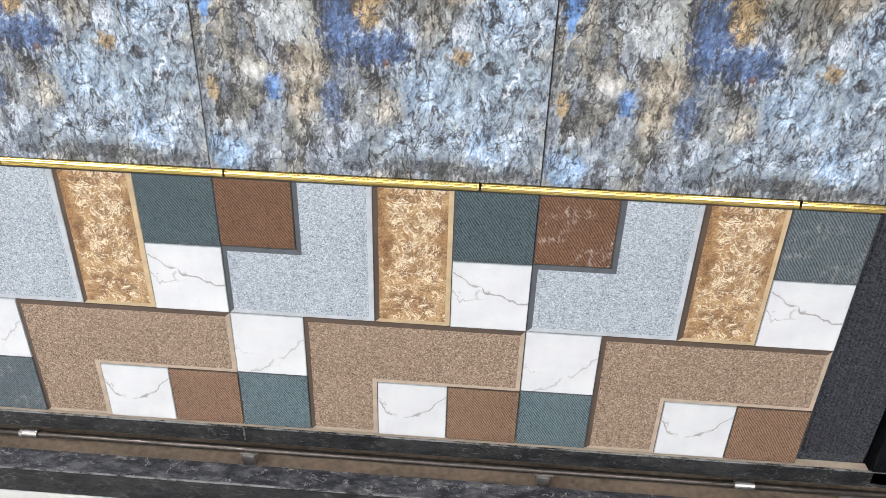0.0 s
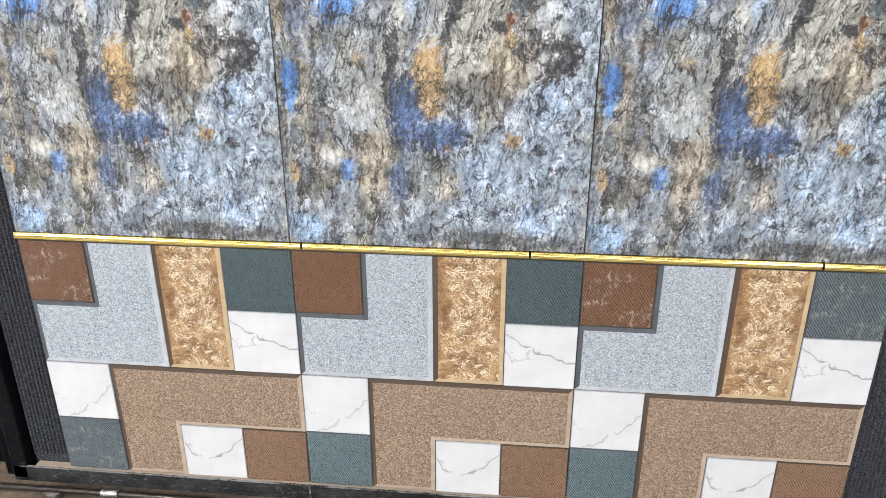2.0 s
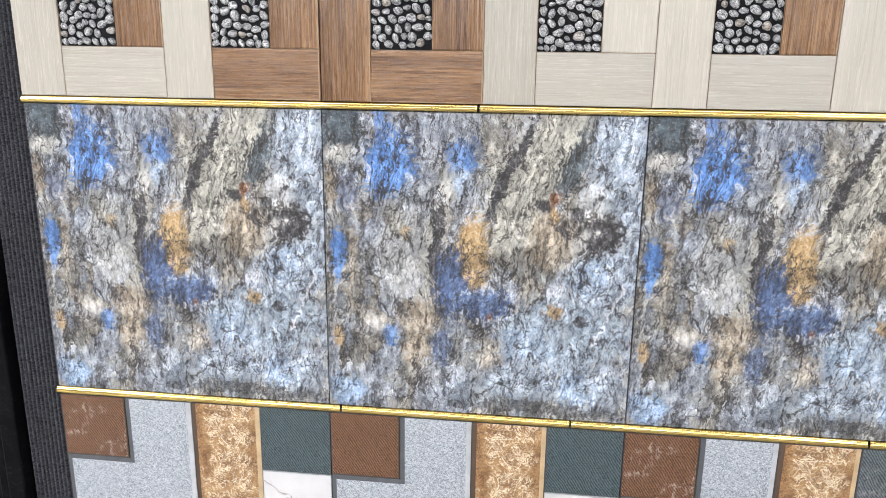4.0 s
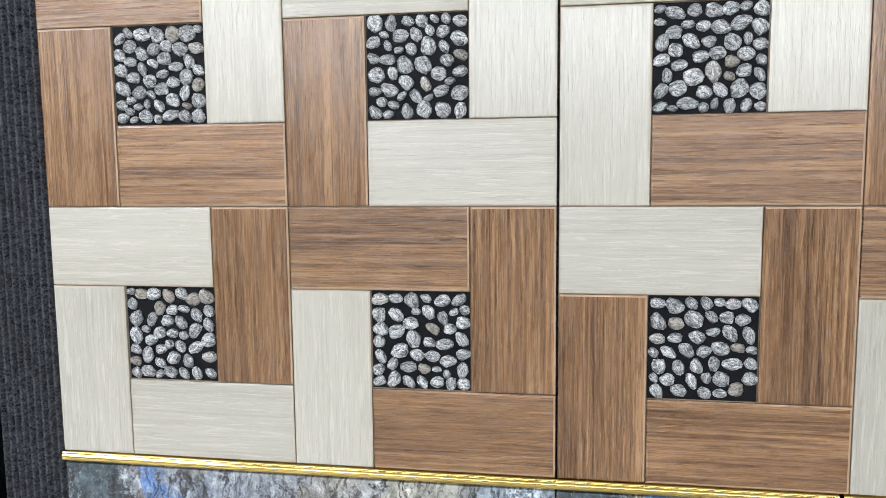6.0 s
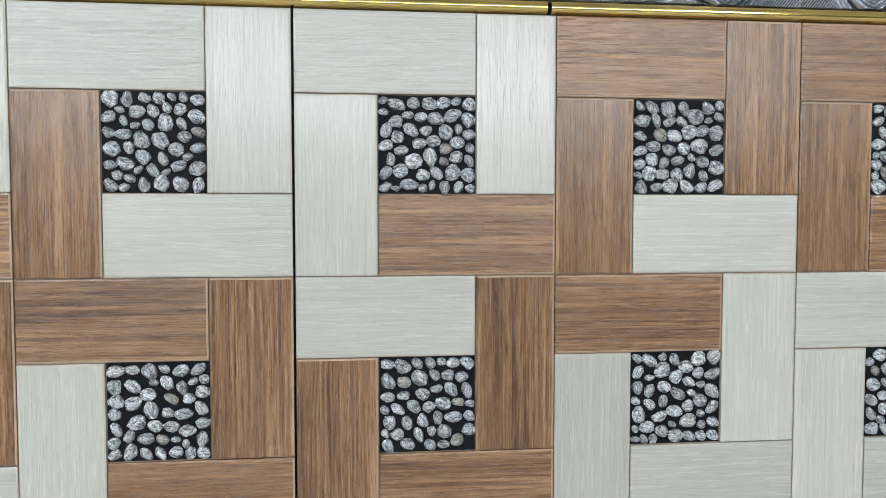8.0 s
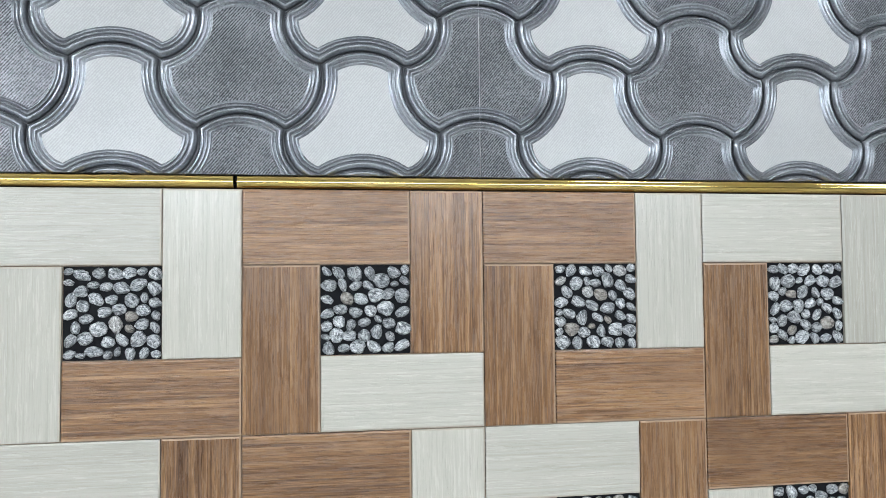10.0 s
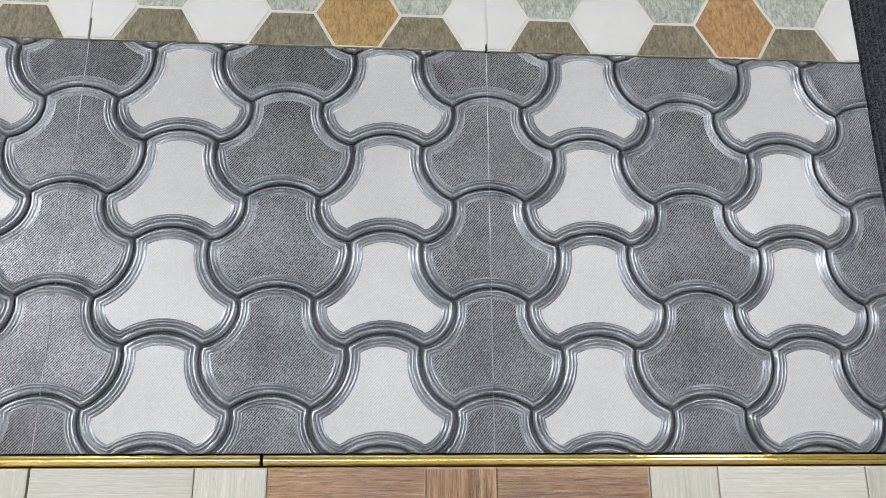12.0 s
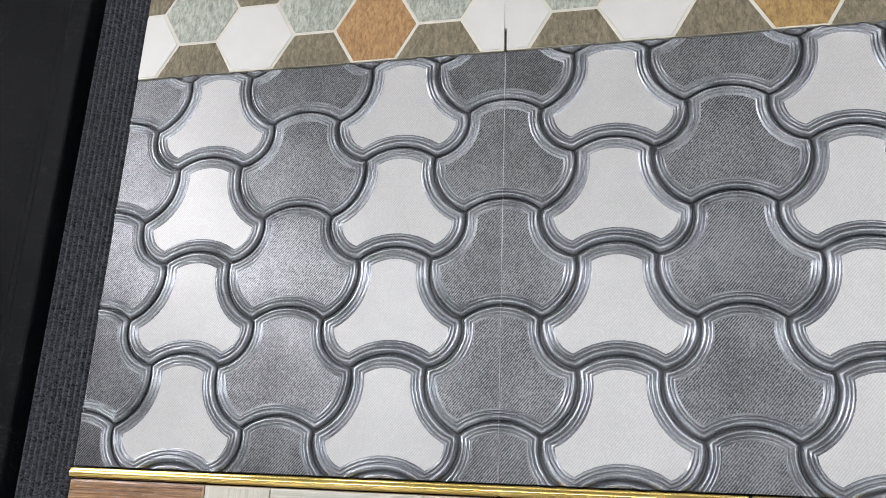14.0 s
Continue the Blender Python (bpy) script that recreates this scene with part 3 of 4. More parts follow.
BLACK_FRAME = black_paint("black_painted_steel", 0.05, 0.0, 0.03)
WORN_BLACK = black_paint("scratched_black_steel", 0.3, 0.10)
def scratched_top():
    """Dusty worn paint, short pale scratches, chipped patches; light from above painted in blue-grey."""
    m = Mat("lit_dusty_black_steel", 0.5, spec=0.3)
    dust = m.span(m.noise(m.stretch(m.here, 0.7, 1.5, 1.5), 40, 7, 0.75), 0.34, 0.66, 0, 1, False)
    c = m.ramp(dust, (0.2, (0.02, 0.022, 0.028)), (0.5, (0.055, 0.058, 0.068)), (0.85, (0.15, 0.152, 0.16)))
    for turn, scale in ((0.6, 34), (-0.9, 46)):
        a, b, _ = m.part_of(m.here)
        n = m.nt.nodes.new("ShaderNodeCombineXYZ")
        m.feed(n.inputs[0], m.math("ADD", a, m.math("MULTIPLY", b, turn)))
        m.feed(n.inputs[1], m.math("SUBTRACT", b, m.math("MULTIPLY", a, turn * 0.5)))
        line = m.math("ABSOLUTE", m.math("SUBTRACT", m.noise(m.stretch(n.outputs[0], 1, 0.7, 1), scale, 5, 0.6, 0.6), 0.5))
        line = m.math("MULTIPLY", m.span(line, 0.002, 0.012, 1.0, 0.0), m.span(m.noise(m.here, 55, 3), 0.52, 0.6))
        c = m.mix(m.math("MULTIPLY", line, 0.75), c, (0.46, 0.45, 0.44))
    chip = m.span(m.noise(m.stretch(m.here, 1, 2, 1), 26, 5, 0.7), 0.62, 0.65)
    c = m.mix(m.math("MULTIPLY", chip, 0.8), c, (0.33, 0.31, 0.29))
    m.colour(c)
    m.bump(dust, 0.0004)
    return m.mat


LIT_DUSTY_BLACK = scratched_top()
WORN_EDGE = black_paint("worn_steel_edge", 1.0, 1.3)
DIRT = plain("dusty_brown_ledge", (0.21, 0.155, 0.11), 0.9, 0, 90, 0.45, 0.002)
PLINTH = plain("pale_grey_plinth", (0.52, 0.52, 0.50), 0.6, 0, 40, 0.12)
LEDGE = plain("beige_board_edge", (0.46, 0.38, 0.29), 0.8, 0, 60, 0.2)
STEEL = plain("worn_steel", (0.42, 0.40, 0.38), 0.32, 0.9, 120, 0.3)
RAIL = plain("dark_oily_steel", (0.10, 0.085, 0.075), 0.35, 0.8, 90, 0.4)


def gold():
    m = Mat("polished_gold_metal", 0.08, 1.0)
    n = m.noise(m.stretch(m.here, 6, 400, 400), 1.0, 3)
    low = m.noise(m.here, 14, 3)
    m.colour(m.ramp(m.math("ADD", m.math("MULTIPLY", n, 0.5), m.math("MULTIPLY", low, 0.5)), (0.35, (0.66, 0.46, 0.12)), (0.65, (0.88, 0.68, 0.26))))
    m.put("Roughness", m.span(low, 0.3, 0.7, 0.04, 0.11))
    m.bump(m.noise(m.stretch(m.here, 8, 12, 12), 1.0, 2), 0.0003, 0.4)
    return m.mat


GOLD = gold()
WALL_PAINT = plain("grey_wall_paint", (0.30, 0.30, 0.29), 0.75, 0, 40, 0.04)
CEILING_PAINT = plain("white_ceiling_paint", (0.80, 0.80, 0.79), 0.8, 0, 40, 0.03)
FLOOR_STONE = plain("grey_floor", (0.34, 0.33, 0.315), 0.35, 0, 20, 0.15)


def glow(name, strength):
    m = Mat(name, 0.5)
    m.colour((0.9, 0.9, 0.9))
    m.put("Emission Color", (0.975, 0.985, 1.0))
    m.put("Emission Strength", strength)
    return m.mat


DIFFUSER = glow("lit_panel_diffuser", PANEL_GLOW)


# ---- mesh helpers ----
def mesh_of(bm, name, mats, smooth=False):
    bmesh.ops.recalc_face_normals(bm, faces=bm.faces)
    me = bpy.data.meshes.new(name)
    bm.to_mesh(me)
    bm.free()
    for k in mats if isinstance(mats, (list, tuple)) else [mats]:
        me.materials.append(k)
    if smooth:
        for p in me.polygons:
            p.use_smooth = True
    return me


def part(name, bm, mats, parent, label="", at=None, smooth=False):
    """Links a bmesh, or a mesh already made, as one object under a thing or part."""
    me = bm if isinstance(bm, bpy.types.Mesh) else mesh_of(bm, name, mats, smooth)
    ob = new(name, me)
    ob.parent = parent
    if at is not None:
        ob.matrix_basis = at
    return tagged(ob, label)


def box(bm, x0, x1, y0, y1, z0, z1, bevel=0.0, slot=0):
    r = bmesh.ops.create_cube(bm, size=1.0)
    vs = r["verts"]
    for v in vs:
        v.co = Vector((x0 + (v.co.x + 0.5) * (x1 - x0), y0 + (v.co.y + 0.5) * (y1 - y0), z0 + (v.co.z + 0.5) * (z1 - z0)))
    fs = {f for v in vs for f in v.link_faces}
    for f in fs:
        f.material_index = slot
    if bevel:
        es = {e for v in vs for e in v.link_edges}
        bmesh.ops.bevel(bm, geom=list(es), offset=bevel, segments=2, affect="EDGES", profile=0.5)
    return bm


def thing(name, bm, mats, label, category, group="", kind="", at=None, smooth=False):
    ob = new(name, mesh_of(bm, name, mats, smooth) if bm is not None else None)
    if at is not None:
        ob.matrix_basis = at
    return tagged(ob, label, category, group, kind)


def inset_square(pts, d, flush=None):
    """A right-angled outline, counter-clockwise seen from the front, moved inwards by d; edges that lie at the height flush stay."""
    out, n = [], len(pts)

    def by(p, q):
        return 0.0002 if flush is not None and abs(p.y - flush) < 1e-6 and abs(q.y - flush) < 1e-6 else d

    for i in range(n):
        a, b, c = Vector(pts[i - 1]), Vector(pts[i]), Vector(pts[(i + 1) % n])
        e1, e2 = (b - a).normalized(), (c - b).normalized()
        n1, n2 = Vector((-e1.y, e1.x)), Vector((-e2.y, e2.x))
        out.append(b + n1 * by(a, b) + n2 * by(b, c))
    return out


def plate(pts, chamfer, front, back=0.003, gap=0.0007, flush=None):
    """A flat piece with chamfered edges; slots: 0 face, 1 edges that look up or left, 2 edges that look down or right."""
    bm = bmesh.new()
    outer = inset_square(pts, gap)
    inner = inset_square(pts, gap + chamfer, flush)
    low = [bm.verts.new((p.x, back, p.y)) for p in outer]
    rim = [bm.verts.new((p.x, front + min(chamfer * 0.22, 0.0011), p.y)) for p in outer]
    top = [bm.verts.new((p.x, front, p.y)) for p in inner]
    n = len(pts)
    bm.faces.new(top)
    for i in range(n):
        j = (i + 1) % n
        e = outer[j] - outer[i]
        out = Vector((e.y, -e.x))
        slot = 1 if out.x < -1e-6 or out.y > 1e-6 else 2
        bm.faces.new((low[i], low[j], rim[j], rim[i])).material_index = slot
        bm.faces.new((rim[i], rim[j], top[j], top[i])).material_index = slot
    return bm


def rect(x0, z0, x1, z1):
    return [(x0, z0), (x1, z0), (x1, z1), (x0, z1)]


def slab(x0, x1, z0, z1, front, back=0.0098):
    bm = bmesh.new()
    return box(bm, x0, x1, front, back, z0, z1, 0.0004)


# ---- the room ----
XW, XE, YS, YN, ZC = -4.6, 5.6, -6.0, 0.60, 3.0
OPEN = (-3.2, 4.2, 2.12, 2.88)      # unseen high window, added for glare on the tiles: from, to, sill, head


def room():
    def wall(name, *a):
        thing(name, box(bmesh.new(), *a), WALL_PAINT, "plain grey painted showroom wall", "wall", kind="structure")
    thing("floor", box(bmesh.new(), XW - 0.2, XE + 0.2, YS - 0.2, YN + 0.2, -0.1, 0), FLOOR_STONE, "plain grey stone showroom floor", "floor", kind="structure")
    thing("ceiling", box(bmesh.new(), XW - 0.2, XE + 0.2, YS - 0.2, YN + 0.2, ZC, ZC + 0.1), CEILING_PAINT, "plain white painted ceiling", "ceiling", kind="structure")
    wall("wall_north", XW, XE, YN, YN + 0.2, 0, ZC)
    wall("wall_west", XW - 0.2, XW, YS - 0.2, YN + 0.2, 0, ZC)
    wall("wall_east", XE, XE + 0.2, YS - 0.2, YN + 0.2, 0, ZC)
    bm = bmesh.new()
    box(bm, XW, OPEN[0], YS - 0.2, YS, 0, ZC)
    box(bm, OPEN[1], XE, YS - 0.2, YS, 0, ZC)
    box(bm, OPEN[0], OPEN[1], YS - 0.2, YS, 0, OPEN[2])
    box(bm, OPEN[0], OPEN[1], YS - 0.2, YS, OPEN[3], ZC)
    thing("wall_south", bm, WALL_PAINT, "plain grey wall with a long high window opening, unseen and added for light", "wall", kind="structure")
    thing("ground", box(bmesh.new(), -60, 60, -80, YS - 0.2, -0.12, -0.02), FLOOR_STONE, "plain grey paved ground outside the opening", "ground", kind="structure")


room()
# lamp in the added opening: a broad bright band for the glaze to reflect
day = new("added_daylight", bpy.data.lights.new("added_daylight", "AREA"))
day.data.shape, day.data.size, day.data.size_y = "RECTANGLE", OPEN[1] - OPEN[0] - 0.1, OPEN[3] - OPEN[2] - 0.04
day.data.energy, day.data.color = DAY_WATTS, (0.95, 0.98, 1.0)
day.matrix_world = look(((OPEN[0] + OPEN[1]) / 2, YS - 0.05, (OPEN[2] + OPEN[3]) / 2), (0.5, 0, (OPEN[2] + OPEN[3]) / 2))


def ceiling_light(x, y, w, d):
    ob = thing("ceiling_light", None, None, "square white LED panel lamp fixed to the ceiling", "ceiling light", "ceiling lamps", at=pose(x, y, ZC))
    bm = bmesh.new()
    for a in ((-w / 2, w / 2, -d / 2, -d / 2 + 0.02), (-w / 2, w / 2, d / 2 - 0.02, d / 2), (-w / 2, -w / 2 + 0.02, -d / 2 + 0.02, d / 2 - 0.02), (w / 2 - 0.02, w / 2, -d / 2 + 0.02, d / 2 - 0.02)):
        box(bm, *a, -0.03, 0.0, 0.002)
    part("lamp_frame", bm, WALL_PAINT, ob)
    part("diffuser", box(bmesh.new(), -w / 2 + 0.021, w / 2 - 0.021, -d / 2 + 0.021, d / 2 - 0.021, -0.024, -0.008), DIFFUSER, ob, "glowing white diffuser")


# unseen lamps placed by reflections in the glaze; the last one is added fill
for lx, ly, lw, ld in ((-2.2, -3.3, 1.2, 0.6), (-2.2, -2.2, 1.2, 0.6), (-1.5, -5.5, 0.6, 0.6), (2.4, -3.3, 0.6, 0.6), (3.6, -2.6, 0.6, 0.6)):
    ceiling_light(lx, ly, lw, ld)


# ---- the display board that carries the tiles ----
XL, XR, ZTOP = -0.066, 1.30, 2.36


def ribbed(x0, x1, y, z0, z1, pitch=0.0060):
    """A strip of carpet with upright cords."""
    bm = bmesh.new()
    n = int((x1 - x0) / pitch)
    rows = []
    for i in range(n * 6 + 1):
        x = x0 + (x1 - x0) * i / (n * 6)
        h = abs(math.sin(math.pi * i / 6)) ** 1.2
        rows.append((bm.verts.new((x, y - 0.0055 * h, z0)), bm.verts.new((x, y - 0.0055 * h, z1))))
    for a, b in zip(rows, rows[1:]):
        bm.faces.new((a[0], b[0], b[1], a[1]))
    return bm


def display_board():
    ob = thing("display_board", None, None, "tall black-framed tile display board faced with charcoal ribbed carpet", "display board", at=pose(0, 0, 0))
    part("backing", box(bmesh.new(), XL, XR, 0.0125, 0.032, 0.262, ZTOP), CARPET, ob, "flat charcoal carpet backing behind the tiles")
    part("carpet_strip", ribbed(XL, -0.001, 0.0122, 0.291, ZTOP), CARPET, ob, "charcoal carpet with upright cords", smooth=True)
    part("carpet_strip", ribbed(1.2015, XR, 0.0122, 0.291, ZTOP), CARPET, ob, "charcoal carpet with upright cords", smooth=True)
    part("bottom_ledge", box(bmesh.new(), XL + 0.004, XR + 0.004, -0.0020, 0.0124, 0.262, 0.2738, 0.001), LEDGE, ob, "beige chipped board edge under the tiles")
    bm = bmesh.new()
    box(bm, XL - 0.032, XR + 0.034, -0.0060, -0.0022, 0.2455, 0.2748, 0.0008)
    box(bm, XL - 0.032, XR + 0.034, -0.0022, 0.031, 0.2455, 0.2490, 0.0006)
    angle = part("bottom_angle", bm, WORN_BLACK, ob, "scratched black steel angle with pale worn top edge")
    part("worn_edge", box(bmesh.new(), XL - 0.020, XR + 0.030, -0.0064, -0.0030, 0.2738, 0.2753, 0.0004), WORN_EDGE, angle, "pale worn steel edge")
    part("joint_mark", box(bmesh.new(), 0.3985, 0.4010, -0.0064, -0.0055, 0.2500, 0.2740), WORN_EDGE, angle, "pale filler line where two angles meet")
    for x0, x1 in ((XL - 0.034, XL - 0.006), (XR + 0.006, XR + 0.036)):
        part("side_bar", box(bmesh.new(), x0, x1, -0.006, 0.034, 0.2492, ZTOP, 0.003), BLACK_FRAME, ob, "glossy black painted upright bar")
    part("top_bar", box(bmesh.new(), XL - 0.034, XR + 0.036, -0.006, 0.034, ZTOP, ZTOP + 0.03, 0.003), BLACK_FRAME, ob)


display_board()


def sliding_track():
    """The base on which the boards slide: brown ledge, round rail on brackets, black bar in front."""
    ob = thing("sliding_track", None, None, "low black steel base with a round rail for sliding boards", "track", at=pose(0, 0, 0))
    part("plinth", box(bmesh.new(), -2.2, 3.4, -0.0530, -0.0124, 0.0, 0.1555, 0.002), PLINTH, ob, "pale grey plinth under the black bar")
    part("base_beam", box(bmesh.new(), -2.2, 3.4, -0.012, 0.30, 0.0, 0.197), DIRT, ob, "dusty brown base ledge")
    bm = bmesh.new()
    box(bm, -2.2, 3.4, -0.052, -0.0125, 0.156, 0.2055, 0.002)
    bar = part("front_bar", bm, WORN_BLACK, ob, "scratched dusty black steel bar with worn pale edge")
    part("top_face", box(bmesh.new(), -2.2, 3.4, -0.0500, -0.0130, 0.2050, 0.2060, 0.0003), LIT_DUSTY_BLACK, bar, "scratched dusty top face with light from above painted in blue-grey")
    part("worn_edge", box(bmesh.new(), -2.2, 3.4, -0.0526, -0.0501, 0.2040, 0.2062, 0.0005), WORN_EDGE, bar, "pale worn steel edge")
    bm = bmesh.new()
    bmesh.ops.create_cone(bm, cap_ends=True, segments=16, radius1=0.0055, radius2=0.0055, depth=5.4, matrix=pose(0.6, 0.004, 0.2215, 0, 90, 0))
    part("rail", bm, RAIL, ob, "dark oily round steel rail", smooth=True)
    me = None
    for x in (-0.94, -0.49, -0.045, 0.401, 0.847, 1.293, 1.74, 2.19):
        if me is None:
            bm = bmesh.new()
            box(bm, -0.009, 0.009, -0.006, 0.012, 0.1972, 0.2165, 0.0012)
            box(bm, -0.014, 0.014, -0.0035, 0.0115, 0.2166, 0.2195, 0.0008)
            me = mesh_of(bm, "rail_bracket", STEEL)
        part("rail_bracket", me, None, ob, "bright worn steel bracket", pose(x, 0, 0))
    me = None
    for x in (-1.03, 0.057, 1.14, 2.22):
        if me is None:
            bm = bmesh.new()
            bmesh.ops.create_cone(bm, cap_ends=True, segments=16, radius1=0.0072, radius2=0.0072, depth=0.028, matrix=pose(0, 0.004, 0.2225, 0, 90, 0))
            for dx in (-0.0115, 0.0115):
                bmesh.ops.create_cone(bm, cap_ends=True, segments=16, radius1=0.0082, radius2=0.0082, depth=0.005, matrix=pose(dx, 0.004, 0.2225, 0, 90, 0))
            me = mesh_of(bm, "rail_sleeve", STEEL)
        part("rail_sleeve", me, None, ob, "bright worn steel sleeve on the rail", pose(x, 0, 0))


sliding_track()


# black board put in for the dark void beside the tiles
def side_void(x0, x1):
    bm = box(bmesh.new(), x0, x1, 0.075, 0.105, 0.21, ZTOP + 0.03, 0.003)
    ob = thing("neighbour_board", bm, BLACK_FRAME, "dark black-framed board set back to fill the dark void beside the tiles", "display board", "boards at the sides")
    for a, b in ((x0, x0 + 0.03), (x1 - 0.03, x1)):
        part("side_bar", box(bmesh.new(), a, b, 0.045, 0.0745, 0.21, ZTOP + 0.03, 0.003), BLACK_FRAME, ob, "glossy black painted upright bar")


side_void(-1.50, -0.125)
side_void(1.36, 2.75)


# ---- gold strips between the rows ----
def gold_trim(x0, x1, z, h):
    bm = bmesh.new()
    prof = [(0.009, 0), (0.001, 0), (-0.0008, 0.06), (-0.0020, 0.16), (-0.0027, 0.30), (-0.0029, 0.46), (-0.0026, 0.60), (-0.0019, 0.70), (-0.0016, 0.74), (-0.0017, 0.79), (-0.0012, 0.90), (0.0004, 0.98), (0.009, 1.0)]
    steps = 10
    rings = []
    for i in range(steps + 1):
        x = (x1 - x0) * i / steps
        rings.append([bm.verts.new((x, a + (0.00006 * math.sin(i * 1.7 + z * 40) if 0 < i < steps else 0.0), b * h)) for a, b in prof])
    for p, q in zip(rings, rings[1:]):
        for k in range(len(prof) - 1):
            bm.faces.new((p[k], p[k + 1], q[k + 1], q[k]))
    for x, turn in ((0.0, 1), (x1 - x0, -1)):
        bm.faces.new([bm.verts.new((x, a, b * h)) for a, b in prof][::turn])
    ob = thing("gold_trim", bm, GOLD, "polished gold metal strip between two rows of tiles", "trim", "gold strips", at=pose(x0, 0, z), smooth=True)
    for f in ob.data.polygons:
        f.use_smooth = len(f.vertices) == 4


for z, h, cuts in ((Z1 + T + 0.0008, 0.0118, (-0.004, 0.4165, 0.7285, 1.1045, 1.2085)), (Z2 + T + 0.0012, 0.0094, (-0.003, 0.5965, 1.2005)), (Z3 + T + 0.0012, 0.0100, (-0.003, 0.5955, 1.2005))):
    for a, b in zip(cuts, cuts[1:]):
        gold_trim(a + 0.0015, b - 0.0015, z, h)


# ---- bottom row: patchwork tiles ----
def patch_tile(x, scuffed):
    bm = slab(0.0008, T - 0.0008, 0, T, 0.0022)
    ob = thing("patchwork_tile", bm, GROUT, "glazed patchwork tile of granite, marble and leather-look fields" + (" with pale scuffs" if scuffed else ""), "wall tile", "patchwork tiles", at=pose(x, 0, Z1))
    def add(name, pts, chamfer, mats, label, origin=None, front=-0.0006):
        ox, oz = origin or pts[0]
        local = [(a - ox, b - oz) for a, b in pts]
        part(name, plate(local, chamfer, front, flush=T - oz), mats, ob, label, pose(ox, 0, oz))
    # the print's own bevel shading: up and left edges dark, down and right pale
    ell = [(0, 0.2), (0.1975, 0.2), (0.1975, T), (0.098, T), (0.098, 0.3045), (0, 0.3045)]
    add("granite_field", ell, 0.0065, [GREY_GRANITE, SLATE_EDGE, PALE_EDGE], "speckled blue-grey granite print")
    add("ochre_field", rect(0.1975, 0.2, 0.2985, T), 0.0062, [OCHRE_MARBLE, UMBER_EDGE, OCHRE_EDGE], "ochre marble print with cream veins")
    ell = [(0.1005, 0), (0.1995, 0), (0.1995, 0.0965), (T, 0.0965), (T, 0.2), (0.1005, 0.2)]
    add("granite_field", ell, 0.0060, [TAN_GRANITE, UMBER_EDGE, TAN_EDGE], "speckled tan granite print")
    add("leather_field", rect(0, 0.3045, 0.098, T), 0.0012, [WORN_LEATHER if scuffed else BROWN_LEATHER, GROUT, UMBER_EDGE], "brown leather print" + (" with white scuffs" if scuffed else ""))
    teal = WORN_TEAL if scuffed == 2 else TEAL_LEATHER
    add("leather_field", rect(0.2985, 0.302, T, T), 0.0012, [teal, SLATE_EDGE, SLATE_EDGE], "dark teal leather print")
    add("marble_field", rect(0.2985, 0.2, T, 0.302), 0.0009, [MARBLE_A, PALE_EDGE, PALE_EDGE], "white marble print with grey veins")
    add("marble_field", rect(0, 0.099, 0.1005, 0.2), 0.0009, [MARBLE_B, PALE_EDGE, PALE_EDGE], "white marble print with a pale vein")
    add("leather_field", rect(0, 0, 0.1005, 0.099), 0.0009, [WORN_TEAL if scuffed == 1 else PALE_TEAL, SLATE_EDGE, SLATE_EDGE], "dark teal leather print")
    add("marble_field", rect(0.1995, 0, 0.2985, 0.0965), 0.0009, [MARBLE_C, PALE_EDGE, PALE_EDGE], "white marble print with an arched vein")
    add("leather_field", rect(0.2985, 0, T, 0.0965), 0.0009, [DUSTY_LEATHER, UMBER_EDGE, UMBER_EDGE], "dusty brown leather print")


for i, s in enumerate((1, 0, 2)):
    patch_tile(i * T, s)


# ---- second row: slate tiles ----
slate = thing("slate_tile", slab(0.0007, T - 0.0007, 0, T, 0.0), ROCK, "glazed tile with blue, grey and ochre slate print", "wall tile", "slate tiles", at=pose(0, 0, Z2))
for i in (1, 2):
    copy_thing(slate, pose(i * T, 0, Z2))


# ---- third row: wood and pebble tiles ----
A, B = 0.0625, 0.1375


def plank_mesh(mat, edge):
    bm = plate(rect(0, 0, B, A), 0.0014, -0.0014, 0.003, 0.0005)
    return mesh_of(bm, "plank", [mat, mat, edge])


PLANK = {"b": plank_mesh(BROWN_WOOD, BROWN_EDGE_LIGHT), "c": plank_mesh(CREAM_WOOD, CREAM_EDGE)}


def pebble_mesh(seed):
    r = random.Random(seed)
    bm = bmesh.new()
    bmesh.ops.create_icosphere(bm, subdivisions=2, radius=1.0)
    k = Vector((r.uniform(-9, 9), r.uniform(-9, 9), r.uniform(-9, 9)))
    for v in bm.verts:
        s = 1 + 0.38 * noise.noise(v.co * 0.9 + k) + 0.08 * noise.noise(v.co * 2.3 + k)
        v.co *= s
        if v.co.y > 0.35:
            v.co.y = 0.35
    return mesh_of(bm, "pebble", PEBBLE, True)


PEBBLES = [pebble_mesh(i) for i in range(14)]


